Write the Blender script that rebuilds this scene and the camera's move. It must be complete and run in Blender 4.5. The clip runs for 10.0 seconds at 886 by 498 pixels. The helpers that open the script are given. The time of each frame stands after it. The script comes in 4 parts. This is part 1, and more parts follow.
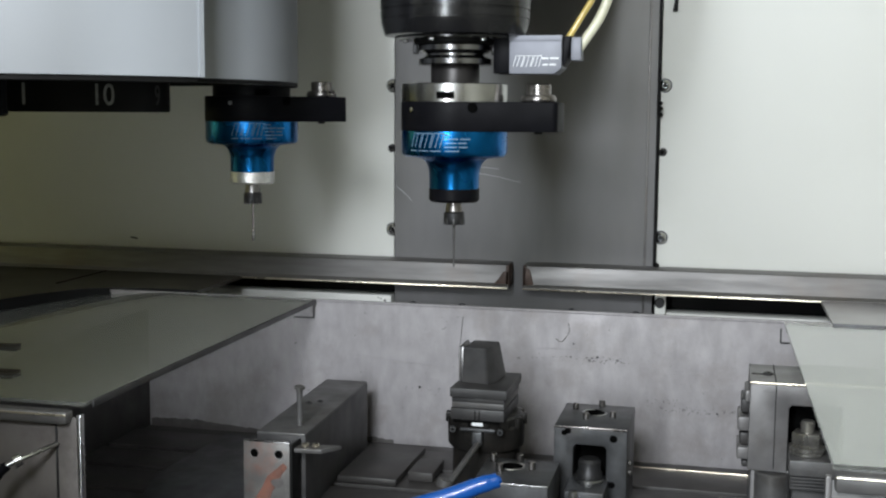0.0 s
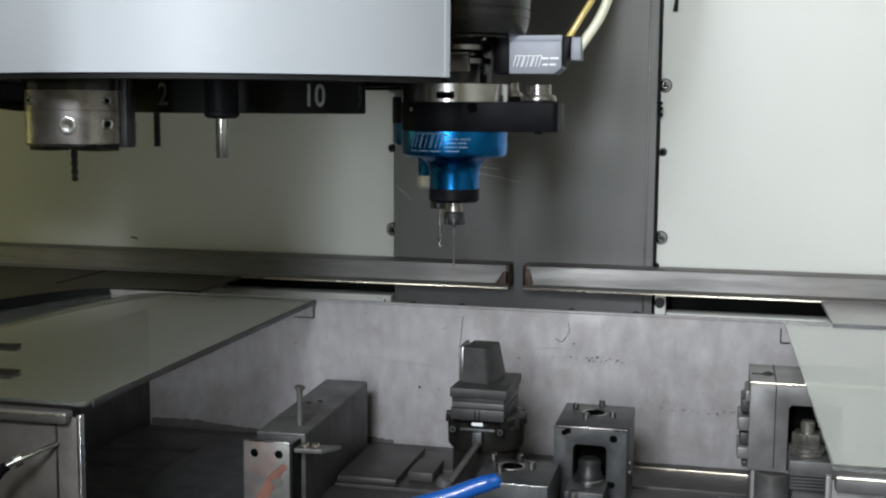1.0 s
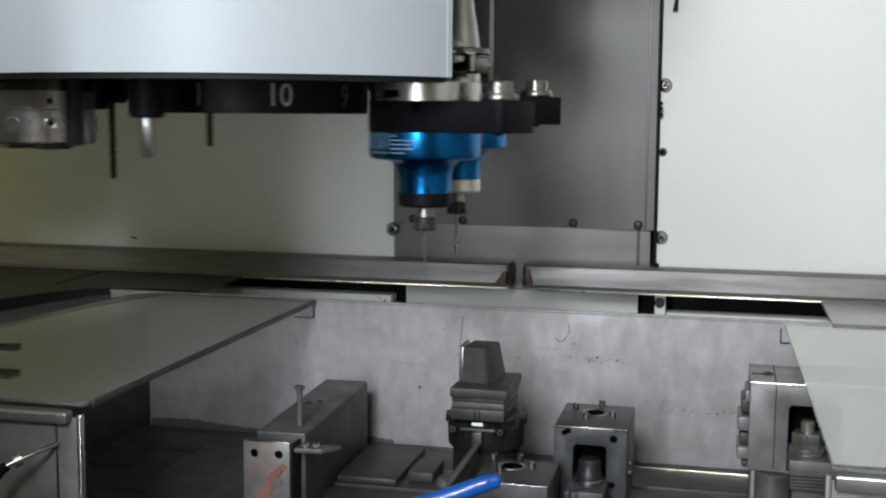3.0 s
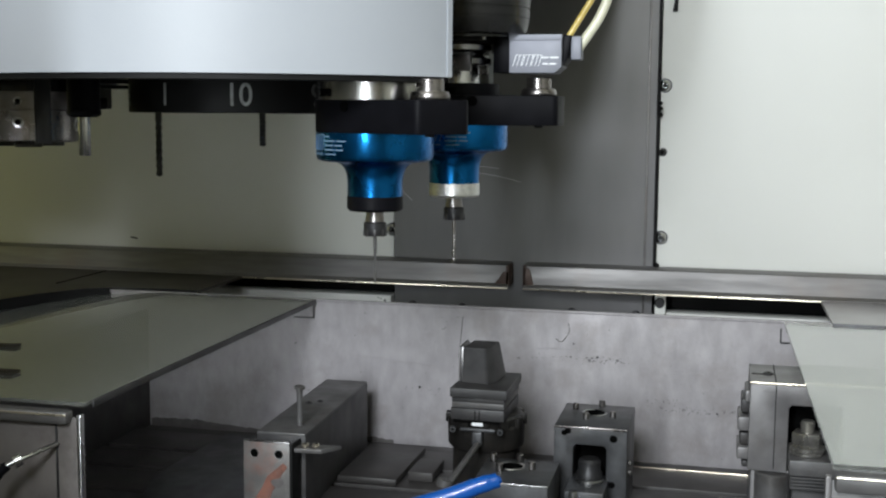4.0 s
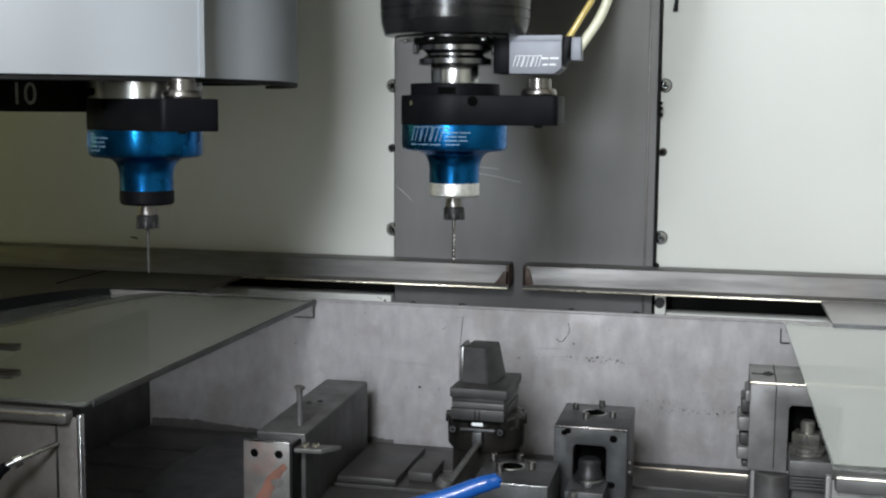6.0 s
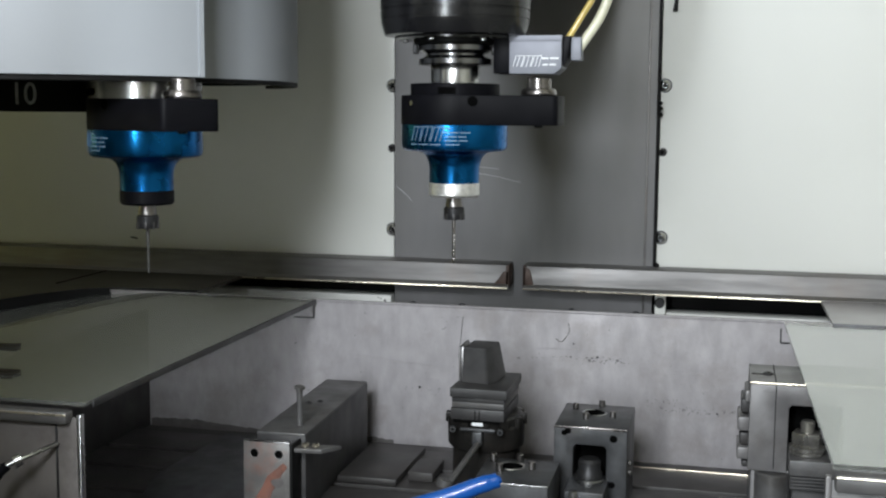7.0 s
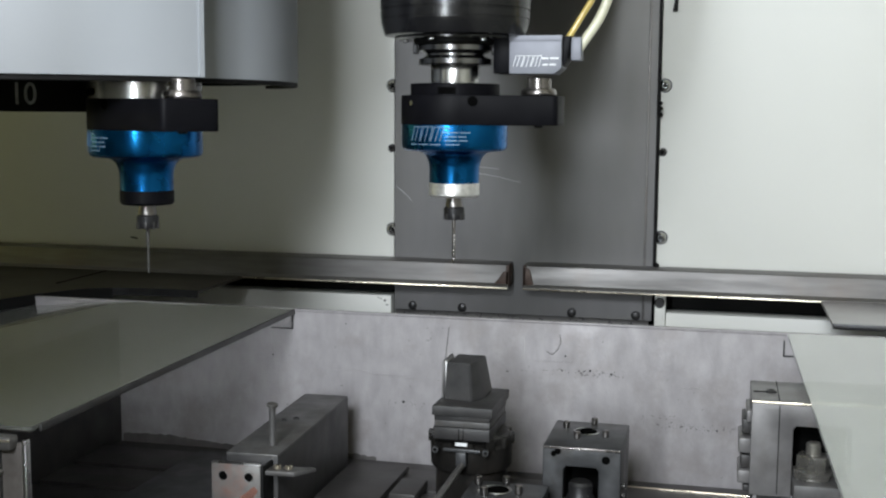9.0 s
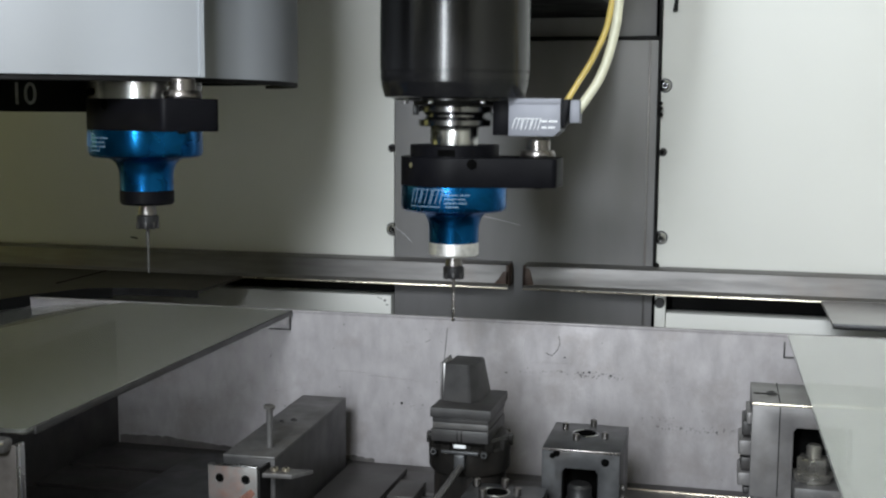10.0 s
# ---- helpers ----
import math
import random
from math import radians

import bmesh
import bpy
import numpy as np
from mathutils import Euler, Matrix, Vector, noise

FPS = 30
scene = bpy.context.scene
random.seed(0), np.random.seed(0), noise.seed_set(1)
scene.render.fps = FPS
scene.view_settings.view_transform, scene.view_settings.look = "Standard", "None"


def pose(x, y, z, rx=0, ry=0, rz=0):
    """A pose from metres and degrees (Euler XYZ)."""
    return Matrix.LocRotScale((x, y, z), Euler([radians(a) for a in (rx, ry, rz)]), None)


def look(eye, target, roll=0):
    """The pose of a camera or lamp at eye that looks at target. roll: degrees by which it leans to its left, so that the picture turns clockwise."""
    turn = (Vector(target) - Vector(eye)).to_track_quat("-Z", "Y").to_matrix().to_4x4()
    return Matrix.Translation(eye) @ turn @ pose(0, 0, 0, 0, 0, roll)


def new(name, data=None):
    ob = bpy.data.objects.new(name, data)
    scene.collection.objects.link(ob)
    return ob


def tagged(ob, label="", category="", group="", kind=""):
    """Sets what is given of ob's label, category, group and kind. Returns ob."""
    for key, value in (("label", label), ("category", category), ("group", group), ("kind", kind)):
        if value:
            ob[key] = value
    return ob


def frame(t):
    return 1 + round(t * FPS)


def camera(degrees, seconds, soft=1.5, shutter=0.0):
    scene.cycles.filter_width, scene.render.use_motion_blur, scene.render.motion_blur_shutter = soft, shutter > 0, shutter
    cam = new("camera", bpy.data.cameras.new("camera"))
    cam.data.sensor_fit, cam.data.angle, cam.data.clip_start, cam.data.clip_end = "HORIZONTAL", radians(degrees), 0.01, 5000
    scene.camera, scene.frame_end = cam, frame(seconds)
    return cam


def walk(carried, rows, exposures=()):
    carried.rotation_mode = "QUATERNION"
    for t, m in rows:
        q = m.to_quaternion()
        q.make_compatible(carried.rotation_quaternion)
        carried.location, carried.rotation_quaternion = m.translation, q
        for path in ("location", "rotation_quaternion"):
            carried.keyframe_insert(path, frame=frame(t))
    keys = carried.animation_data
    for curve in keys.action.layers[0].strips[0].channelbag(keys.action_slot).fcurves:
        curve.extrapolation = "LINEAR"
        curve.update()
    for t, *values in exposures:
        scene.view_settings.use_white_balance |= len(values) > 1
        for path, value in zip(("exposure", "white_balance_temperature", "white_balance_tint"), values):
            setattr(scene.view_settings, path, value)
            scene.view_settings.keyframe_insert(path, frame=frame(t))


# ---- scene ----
# ---- camera ----
cam = camera(41.41, 10.0, soft=2.2, shutter=0.5)
EYE = Vector((0.2350, -1.0172, 0.40))
WAY = Vector((-0.231572, 0.965813, -0.116536))
walk(cam, [(0.0, look(EYE, EYE + WAY, 0.427)), (10.0, look(EYE, EYE + WAY, 0.427))])

# ---- light ----
scene.view_settings.exposure = -0.04
world = bpy.data.worlds.new("workshop")
scene.world = world
world.use_nodes = True
world.node_tree.nodes["Background"].inputs[0].default_value = (1.0, 0.91, 0.52, 1)
world.node_tree.nodes["Background"].inputs[1].default_value = 0.165


def area_lamp(name, eye, target, w, h, watts, colour):
    d = bpy.data.lights.new(name, "AREA")
    d.shape, d.size, d.size_y, d.energy, d.color = "RECTANGLE", w, h, watts, colour
    ob = new(name, d)
    ob.matrix_world = look(eye, target)
    return ob


area_lamp("door_daylight", (0.03, -1.55, 1.00), (0.06, 0.2, 0.36), 0.42, 0.30, 26.0, (0.90, 0.95, 1.0))
area_lamp("door_gap_daylight", (-0.10, -1.66, 0.50), (0.0, 0.0, 0.44), 0.10, 0.62, 12.0, (0.88, 0.95, 1.0))
# Added warm fill for the back wall's west end; its source is unknown.
area_lamp("west_fill_light", (-1.098, 0.02, 0.42), (-0.50, 0.40, 0.30), 0.40, 0.30, 0.36, (0.93, 0.92, 0.30))

# ---- materials ----


def mat(name, colour, rough=0.5, metal=0.0, var=0.15, scale=30.0, bump=0.0, bump_scale=200.0, stain=None, stain_amount=0.0,
        stain_scale=6.0, stretch=(1, 1, 1), rough_var=0.1, alpha=1.0, coat=0.0):
    m = bpy.data.materials.new(name)
    m.use_nodes = True
    nt = m.node_tree
    N, L = nt.nodes, nt.links
    b = N["Principled BSDF"]
    b.inputs["Metallic"].default_value = metal
    b.inputs["Coat Weight"].default_value = coat
    b.inputs["Alpha"].default_value = alpha
    tc = N.new("ShaderNodeTexCoord")
    mp = N.new("ShaderNodeMapping")
    mp.inputs["Scale"].default_value = stretch
    L.new(tc.outputs["Object"], mp.inputs["Vector"])
    n1 = N.new("ShaderNodeTexNoise")
    n1.inputs["Scale"].default_value, n1.inputs["Detail"].default_value = scale, 6
    L.new(mp.outputs["Vector"], n1.inputs["Vector"])
    r1 = N.new("ShaderNodeMapRange")
    r1.inputs["From Min"].default_value, r1.inputs["From Max"].default_value = 0.3, 0.7
    r1.inputs["To Min"].default_value, r1.inputs["To Max"].default_value = 1 - var, 1 + var
    L.new(n1.outputs["Fac"], r1.inputs["Value"])
    mul = N.new("ShaderNodeMix")
    mul.data_type, mul.blend_type = "RGBA", "MULTIPLY"
    mul.inputs[0].default_value = 1.0
    mul.inputs[6].default_value = (*colour, 1)
    L.new(r1.outputs["Result"], mul.inputs[7])
    out = mul.outputs[2]
    if stain_amount > 0:
        n2 = N.new("ShaderNodeTexNoise")
        n2.inputs["Scale"].default_value, n2.inputs["Detail"].default_value = stain_scale, 8
        n2.inputs["Roughness"].default_value = 0.65
        L.new(tc.outputs["Object"], n2.inputs["Vector"])
        r2 = N.new("ShaderNodeMapRange")
        r2.inputs["From Min"].default_value, r2.inputs["From Max"].default_value = 0.5, 0.72
        r2.inputs["To Max"].default_value = stain_amount
        L.new(n2.outputs["Fac"], r2.inputs["Value"])
        mx = N.new("ShaderNodeMix")
        mx.data_type = "RGBA"
        L.new(r2.outputs["Result"], mx.inputs[0])
        L.new(out, mx.inputs[6])
        mx.inputs[7].default_value = (*(stain or (0.1, 0.08, 0.06)), 1)
        out = mx.outputs[2]
    L.new(out, b.inputs["Base Color"])
    r3 = N.new("ShaderNodeMapRange")
    r3.inputs["From Min"].default_value, r3.inputs["From Max"].default_value = 0.3, 0.7
    r3.inputs["To Min"].default_value, r3.inputs["To Max"].default_value = max(0.02, rough - rough_var), min(1, rough + rough_var)
    n3 = N.new("ShaderNodeTexNoise")
    n3.inputs["Scale"].default_value, n3.inputs["Detail"].default_value = scale * 0.4, 5
    L.new(mp.outputs["Vector"], n3.inputs["Vector"])
    L.new(n3.outputs["Fac"], r3.inputs["Value"])
    L.new(r3.outputs["Result"], b.inputs["Roughness"])
    if bump > 0:
        n4 = N.new("ShaderNodeTexNoise")
        n4.inputs["Scale"].default_value, n4.inputs["Detail"].default_value = bump_scale, 4
        L.new(mp.outputs["Vector"], n4.inputs["Vector"])
        bp = N.new("ShaderNodeBump")
        bp.inputs["Strength"].default_value, bp.inputs["Distance"].default_value = bump, 0.001
        L.new(n4.outputs["Fac"], bp.inputs["Height"])
        L.new(bp.outputs["Normal"], b.inputs["Normal"])
    return m


M_WALL = mat("cream_paint", (0.735, 0.74, 0.705), 0.42, 0, 0.03, 3, 0.08, 300, (0.5, 0.5, 0.38), 0.12, 4)
M_COVER = mat("pale_grey_cover_paint", (0.325, 0.343, 0.370), 0.52, 0, 0.02, 5, 0.06, 400, (0.4, 0.4, 0.38), 0.05, 9)
M_PANEL = mat("grey_steel_sheet", (0.215, 0.212, 0.217), 0.48, 0.30, 0.09, 9, 0.04, 250, (0.22, 0.215, 0.21), 0.6, 5, (3, 1, 0.8))
M_PANEL2 = mat("light_steel_sheet", (0.42, 0.41, 0.41), 0.4, 0.8, 0.08, 9, 0.05, 250, (0.3, 0.25, 0.22), 0.35, 7)
M_BAR = mat("brushed_angle_steel", (0.165, 0.16, 0.158), 0.46, 0.65, 0.15, 20, 0.05, 300, (0.16, 0.13, 0.11), 0.5, 9, (1, 8, 8))
M_TROUGH = mat("worn_trough_steel", (0.32, 0.305, 0.316), 0.58, 0.2, 0.13, 38, 0.22, 260, (0.225, 0.205, 0.200), 0.8, 19, (2.0, 2.0, 1.0))
M_FLOOR = mat("oily_table_steel", (0.044, 0.041, 0.040), 0.44, 0.3, 0.3, 25, 0.2, 160, (0.03, 0.026, 0.023), 0.75, 14)
M_DARK = mat("dark_cast_iron", (0.036, 0.036, 0.038), 0.38, 0.6, 0.25, 40, 0.15, 400, (0.04, 0.035, 0.03), 0.5, 25)
M_SPECK = mat("grey_dirt", (0.125, 0.12, 0.12), 0.6, 0.2, 0.3, 300)
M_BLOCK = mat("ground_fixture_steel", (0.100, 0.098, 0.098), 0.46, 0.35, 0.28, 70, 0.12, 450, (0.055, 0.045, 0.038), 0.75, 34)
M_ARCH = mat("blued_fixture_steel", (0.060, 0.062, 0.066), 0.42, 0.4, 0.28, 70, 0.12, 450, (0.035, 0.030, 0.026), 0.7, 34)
M_FRONT = mat("grimy_front_steel", (0.140, 0.128, 0.122), 0.42, 0.5, 0.25, 18, 0.12, 260, (0.035, 0.028, 0.024), 0.8, 14)
# Darker than the east shelf: the shade on the west side in its colour.
M_SHELF = mat("shaded_shelf_steel", (0.024, 0.020, 0.015), 0.48, 0.1, 0.2, 12, 0.06, 250, (0.022, 0.018, 0.014), 0.6, 8)
M_TOOL = mat("oiled_tool_steel", (0.25, 0.235, 0.23), 0.30, 1.0, 0.16, 70, 0.04, 600, (0.13, 0.09, 0.07), 0.5, 40)
M_JAW = mat("ground_jaw_steel", (0.165, 0.160, 0.162), 0.44, 0.3, 0.2, 50, 0.1, 450, (0.10, 0.09, 0.082), 0.6, 28)
M_NUT = mat("plated_nut_steel", (0.27, 0.26, 0.24), 0.30, 0.8, 0.2, 120, 0.05, 600)
M_OIL = mat("black_oily_iron", (0.018, 0.017, 0.016), 0.34, 0.3, 0.3, 40, 0.15, 300, (0.05, 0.042, 0.036), 0.5, 22)
M_BRACKET = mat("rust_marked_steel", (0.15, 0.145, 0.14), 0.42, 0.4, 0.22, 70, 0.1, 450, (0.24, 0.10, 0.07), 0.7, 26)
M_SMEAR = mat("orange_rust_smear", (0.30, 0.115, 0.075), 0.6, 0, 0.35, 90, 0.1, 400, (0.16, 0.10, 0.09), 0.8, 60, alpha=0.38)
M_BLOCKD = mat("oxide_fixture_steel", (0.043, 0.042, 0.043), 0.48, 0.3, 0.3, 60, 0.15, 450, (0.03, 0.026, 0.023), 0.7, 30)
M_EDGE = mat("worn_bright_edge", (0.62, 0.56, 0.45), 0.3, 0.9, 0.2, 60)
M_CHROME = mat("polished_steel", (0.48, 0.48, 0.475), 0.24, 1.0, 0.05, 60, rough_var=0.05)
M_SATIN = mat("satin_steel", (0.42, 0.42, 0.42), 0.30, 1.0, 0.12, 80)
M_KNURL = mat("bright_knurled_ring", (0.78, 0.77, 0.75), 0.4, 0.8, 0.15, 300, 0.3, 900)
M_BLACK = mat("black_anodised", (0.0045, 0.0045, 0.006), 0.48, 0.0, 0.2, 60, 0.04, 600)
M_BLACK.node_tree.nodes["Principled BSDF"].inputs["Specular IOR Level"].default_value = 0.07
M_SPINDLE = mat("black_spindle_steel", (0.007, 0.007, 0.008), 0.20, 0.0, 0.15, 12, rough_var=0.02)
M_FLANGE = mat("oiled_flange_steel", (0.20, 0.20, 0.205), 0.22, 1.0, 0.15, 60, rough_var=0.06)
M_SHAFT = mat("dark_oxide_shaft", (0.030, 0.028, 0.028), 0.40, 0.6, 0.2, 60)
M_STAIN = mat("dried_oil_stain", (0.105, 0.098, 0.096), 0.5, 0.2, 0.25, 60, 0.1, 300)
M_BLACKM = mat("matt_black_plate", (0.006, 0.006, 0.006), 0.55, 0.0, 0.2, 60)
M_BLUE = mat("blue_anodised", (0.008, 0.130, 0.37), 0.27, 1.0, 0.08, 60, 0.03, 700)
M_INK = mat("engraved_pale_blue", (0.11, 0.20, 0.30), 0.5, 0, 0.05, 60)
M_WHITE = mat("engraved_white", (0.72, 0.74, 0.76), 0.5, 0, 0.05, 60)
M_DIGIT = mat("faded_white_digit", (0.27, 0.28, 0.27), 0.6, 0, 0.3, 200)
M_DIGIT_DARK = mat("dark_digit", (0.05, 0.05, 0.05), 0.6, 0, 0.3, 200)
M_GREYALU = mat("grey_anodised_aluminium", (0.22, 0.228, 0.262), 0.55, 0.25, 0.06, 60)
M_HOSE_Y = mat("amber_hose", (0.62, 0.47, 0.13), 0.2, 0, 0.1, 60, coat=0.5)
M_HOSE_W = mat("clear_hose", (0.66, 0.65, 0.50), 0.25, 0, 0.1, 60, coat=0.4)
M_BLUEGRIP = mat("blue_vinyl_grip", (0.008, 0.075, 0.32), 0.3, 0, 0.1, 40, coat=0.3)
M_RUST = mat("rusty_brown", (0.085, 0.055, 0.045), 0.6, 0.2, 0.3, 80)
M_SHEET = mat("clear_plastic_sheet", (0.80, 0.82, 0.78), 0.04, 0, 0.02, 10, rough_var=0.02)
M_SHEET.node_tree.nodes["Principled BSDF"].inputs["Transmission Weight"].default_value = 0.94
M_SHEET.node_tree.nodes["Principled BSDF"].inputs["IOR"].default_value = 1.40
M_FILM = mat("cloudy_film", (0.46, 0.48, 0.46), 0.5, 0, 0.06, 9, alpha=0.15)
# Dark copy of the film, with the west side's shade in its colour.
M_FILM_SHADE = mat("shade_film", (0.026, 0.024, 0.019), 0.5, 0, 0.15, 20, alpha=0.34)
M_OIL.node_tree.nodes["Principled BSDF"].inputs["Specular IOR Level"].default_value = 0.2
# Near-black without gloss paints the shade in holes and slots; also dark joints.
M_HOLE = mat("shade_and_joint_black", (0.003, 0.003, 0.003), 0.5, 0, 0.2, 60)
M_HOLE.node_tree.nodes["Principled BSDF"].inputs["Specular IOR Level"].default_value = 0.0
for dull in (M_BLACKM,):
    dull.node_tree.nodes["Principled BSDF"].inputs["Specular IOR Level"].default_value = 0.15
M_ROOF = mat("cabin_paint", (0.66, 0.645, 0.52), 0.5, 0, 0.04, 4)
M_SIDE = mat("oily_grey_cabin_paint", (0.46, 0.45, 0.38), 0.5, 0, 0.06, 4)

# ---- mesh helpers ----


def mesh_of(bm, name, material, smooth=True):
    bmesh.ops.recalc_face_normals(bm, faces=bm.faces)
    me = bpy.data.meshes.new(name)
    if smooth:
        for f in bm.faces:
            f.smooth = True
        for e in bm.edges:
            if len(e.link_faces) == 2 and e.calc_face_angle(0) > 0.6:
                e.smooth = False
    bm.to_mesh(me)
    bm.free()
    me.materials.append(material)
    return me


def part(name, bm, material, parent=None, label="", m=None):
    ob = new(name, mesh_of(bm, name, material))
    ob.parent = parent
    if m is not None:
        ob.matrix_basis = m
    if label:
        ob["label"] = label
    return ob


def empty(name, label, category, m=None, group="", kind=""):
    ob = new(name)
    ob.empty_display_size = 0.02
    if m is not None:
        ob.matrix_basis = m
    return tagged(ob, label, category, group, kind)


def lathe(profile, n=64, m=None):
    """Turned body: profile of (radius, z), closed at the ends where the radius is 0."""
    bm = bmesh.new()
    rings = []
    for r, z in profile:
        if r <= 1e-6:
            rings.append([bm.verts.new((0, 0, z))])
        else:
            rings.append([bm.verts.new((r * math.cos(2 * math.pi * i / n), r * math.sin(2 * math.pi * i / n), z)) for i in range(n)])
    for a, b in zip(rings, rings[1:]):
        if len(a) == 1 and len(b) == 1:
            continue
        for i in range(n):
            j = (i + 1) % n
            if len(a) == 1:
                bm.faces.new((a[0], b[i], b[j]))
            elif len(b) == 1:
                bm.faces.new((a[i], a[j], b[0]))
            else:
                bm.faces.new((a[i], a[j], b[j], b[i]))
    if m is not None:
        bm.transform(m)
    return bm


def box(x0, x1, y0, y1, z0, z1, bevel=0.001, m=None, seg=2):
    bm = bmesh.new()
    bmesh.ops.create_cube(bm, size=1.0)
    bm.transform(Matrix.LocRotScale(((x0 + x1) / 2, (y0 + y1) / 2, (z0 + z1) / 2), None, (x1 - x0, y1 - y0, z1 - z0)))
    if bevel:
        bmesh.ops.bevel(bm, geom=list(bm.edges), offset=bevel, segments=seg, affect="EDGES", profile=0.5)
    if m is not None:
        bm.transform(m)
    return bm


def prism(outline, z0, z1, bevel=0.0, m=None):
    bm = bmesh.new()
    lo = [bm.verts.new((x, y, z0)) for x, y in outline]
    hi = [bm.verts.new((x, y, z1)) for x, y in outline]
    n = len(outline)
    bm.faces.new(lo[::-1])
    bm.faces.new(hi)
    for i in range(n):
        j = (i + 1) % n
        bm.faces.new((lo[i], lo[j], hi[j], hi[i]))
    bmesh.ops.recalc_face_normals(bm, faces=bm.faces)
    if bevel:
        es = [e for e in bm.edges if abs(e.verts[0].co.z - e.verts[1].co.z) < 1e-7]
        bmesh.ops.bevel(bm, geom=es, offset=bevel, segments=2, affect="EDGES", profile=0.5)
    if m is not None:
        bm.transform(m)
    return bm


def cyl(r, z0, z1, n=32, bevel=0.0006, m=None):
    return lathe([(0, z0), (r - bevel, z0), (r, z0 + bevel), (r, z1 - bevel), (r - bevel, z1), (0, z1)], n, m)


def join(*bms):
    out = bmesh.new()
    for b in bms:
        me = bpy.data.meshes.new("tmp")
        b.to_mesh(me)
        b.free()
        out.from_mesh(me)
        bpy.data.meshes.remove(me)
    return out


def arc_wall(r0, r1, a0, a1, z0, z1, n=48):
    """A curved sheet of thickness r1 - r0 between two angles in degrees."""
    bm = bmesh.new()
    cols = []
    for i in range(n + 1):
        a = radians(a0 + (a1 - a0) * i / n)
        c, s = math.cos(a), math.sin(a)
        cols.append([bm.verts.new((r * c, r * s, z)) for r, z in ((r0, z0), (r1, z0), (r1, z1), (r0, z1))])
    for p, q in zip(cols, cols[1:]):
        for k in range(4):
            l = (k + 1) % 4
            bm.faces.new((p[k], q[k], q[l], p[l]))
    bm.faces.new(cols[0])
    bm.faces.new(cols[-1][::-1])
    return bm


def tube(points, r, n=16, cyclic=False):
    """A round tube along a smooth line through points."""
    pts = [Vector(p) for p in points]
    fine = []
    for i in range(len(pts) - 1):
        p0, p1, p2, p3 = pts[max(i - 1, 0)], pts[i], pts[i + 1], pts[min(i + 2, len(pts) - 1)]
        for k in range(8):
            t = k / 8
            fine.append(0.5 * ((2 * p1) + (p2 - p0) * t + (2 * p0 - 5 * p1 + 4 * p2 - p3) * t * t + (3 * p1 - p0 - 3 * p2 + p3) * t ** 3))
    fine.append(pts[-1])
    bm = bmesh.new()
    rings = []
    ref = Vector((0.3, 0.2, 0.9)).normalized()
    for i, p in enumerate(fine):
        d = (fine[min(i + 1, len(fine) - 1)] - fine[max(i - 1, 0)]).normalized()
        u = d.cross(ref).normalized()
        v = d.cross(u)
        rr = r[min(i * len(r) // len(fine), len(r) - 1)] if isinstance(r, (list, tuple)) else r
        rings.append([bm.verts.new(p + rr * (u * math.cos(2 * math.pi * k / n) + v * math.sin(2 * math.pi * k / n))) for k in range(n)])
    for a, b in zip(rings, rings[1:]):
        for i in range(n):
            j = (i + 1) % n
            bm.faces.new((a[i], a[j], b[j], b[i]))
    bm.faces.new(rings[0])
    bm.faces.new(rings[-1])
    return bm


def ribbon(line, z0, z1, thick):
    """An upright strip along a line in plan."""
    bm = bmesh.new()
    cols = []
    for i, (x, y) in enumerate(line):
        (ax, ay), (bx, by) = line[max(i - 1, 0)], line[min(i + 1, len(line) - 1)]
        n = Vector((ay - by, bx - ax)).normalized() * thick
        cols.append([bm.verts.new(c) for c in ((x, y, z0), (x + n.x, y + n.y, z0), (x + n.x, y + n.y, z1), (x, y, z1))])
    for p, q in zip(cols, cols[1:]):
        for k in range(4):
            bm.faces.new((p[k], q[k], q[(k + 1) % 4], p[(k + 1) % 4]))
    bm.faces.new(cols[0])
    bm.faces.new(cols[-1][::-1])
    return bm


def sag(bm):
    """Lets the wide sheet hang down towards its unsupported west side."""
    for v in bm.verts:
        w = min(1.0, max(0.0, (-0.40 - v.co.x) / 0.18))
        v.co.z -= 0.012 * w * w * (3 - 2 * w)
    return bm


def hexagon(r, z0, z1, bevel=0.0005, m=None, n=6):
    return prism([(r * math.cos(math.pi * 2 * i / n), r * math.sin(math.pi * 2 * i / n)) for i in range(n)], z0, z1, bevel, m)


def along(eye, way):
    """A pose at eye whose z axis points along way."""
    return Matrix.Translation(eye) @ Vector(way).to_track_quat("Z", "Y").to_matrix().to_4x4()


def setting(name, bm, material, label, category):
    ob = part(name, bm, material)
    return tagged(ob, label, category, kind="structure")


# ---- the cabin ----
YW = 0.43


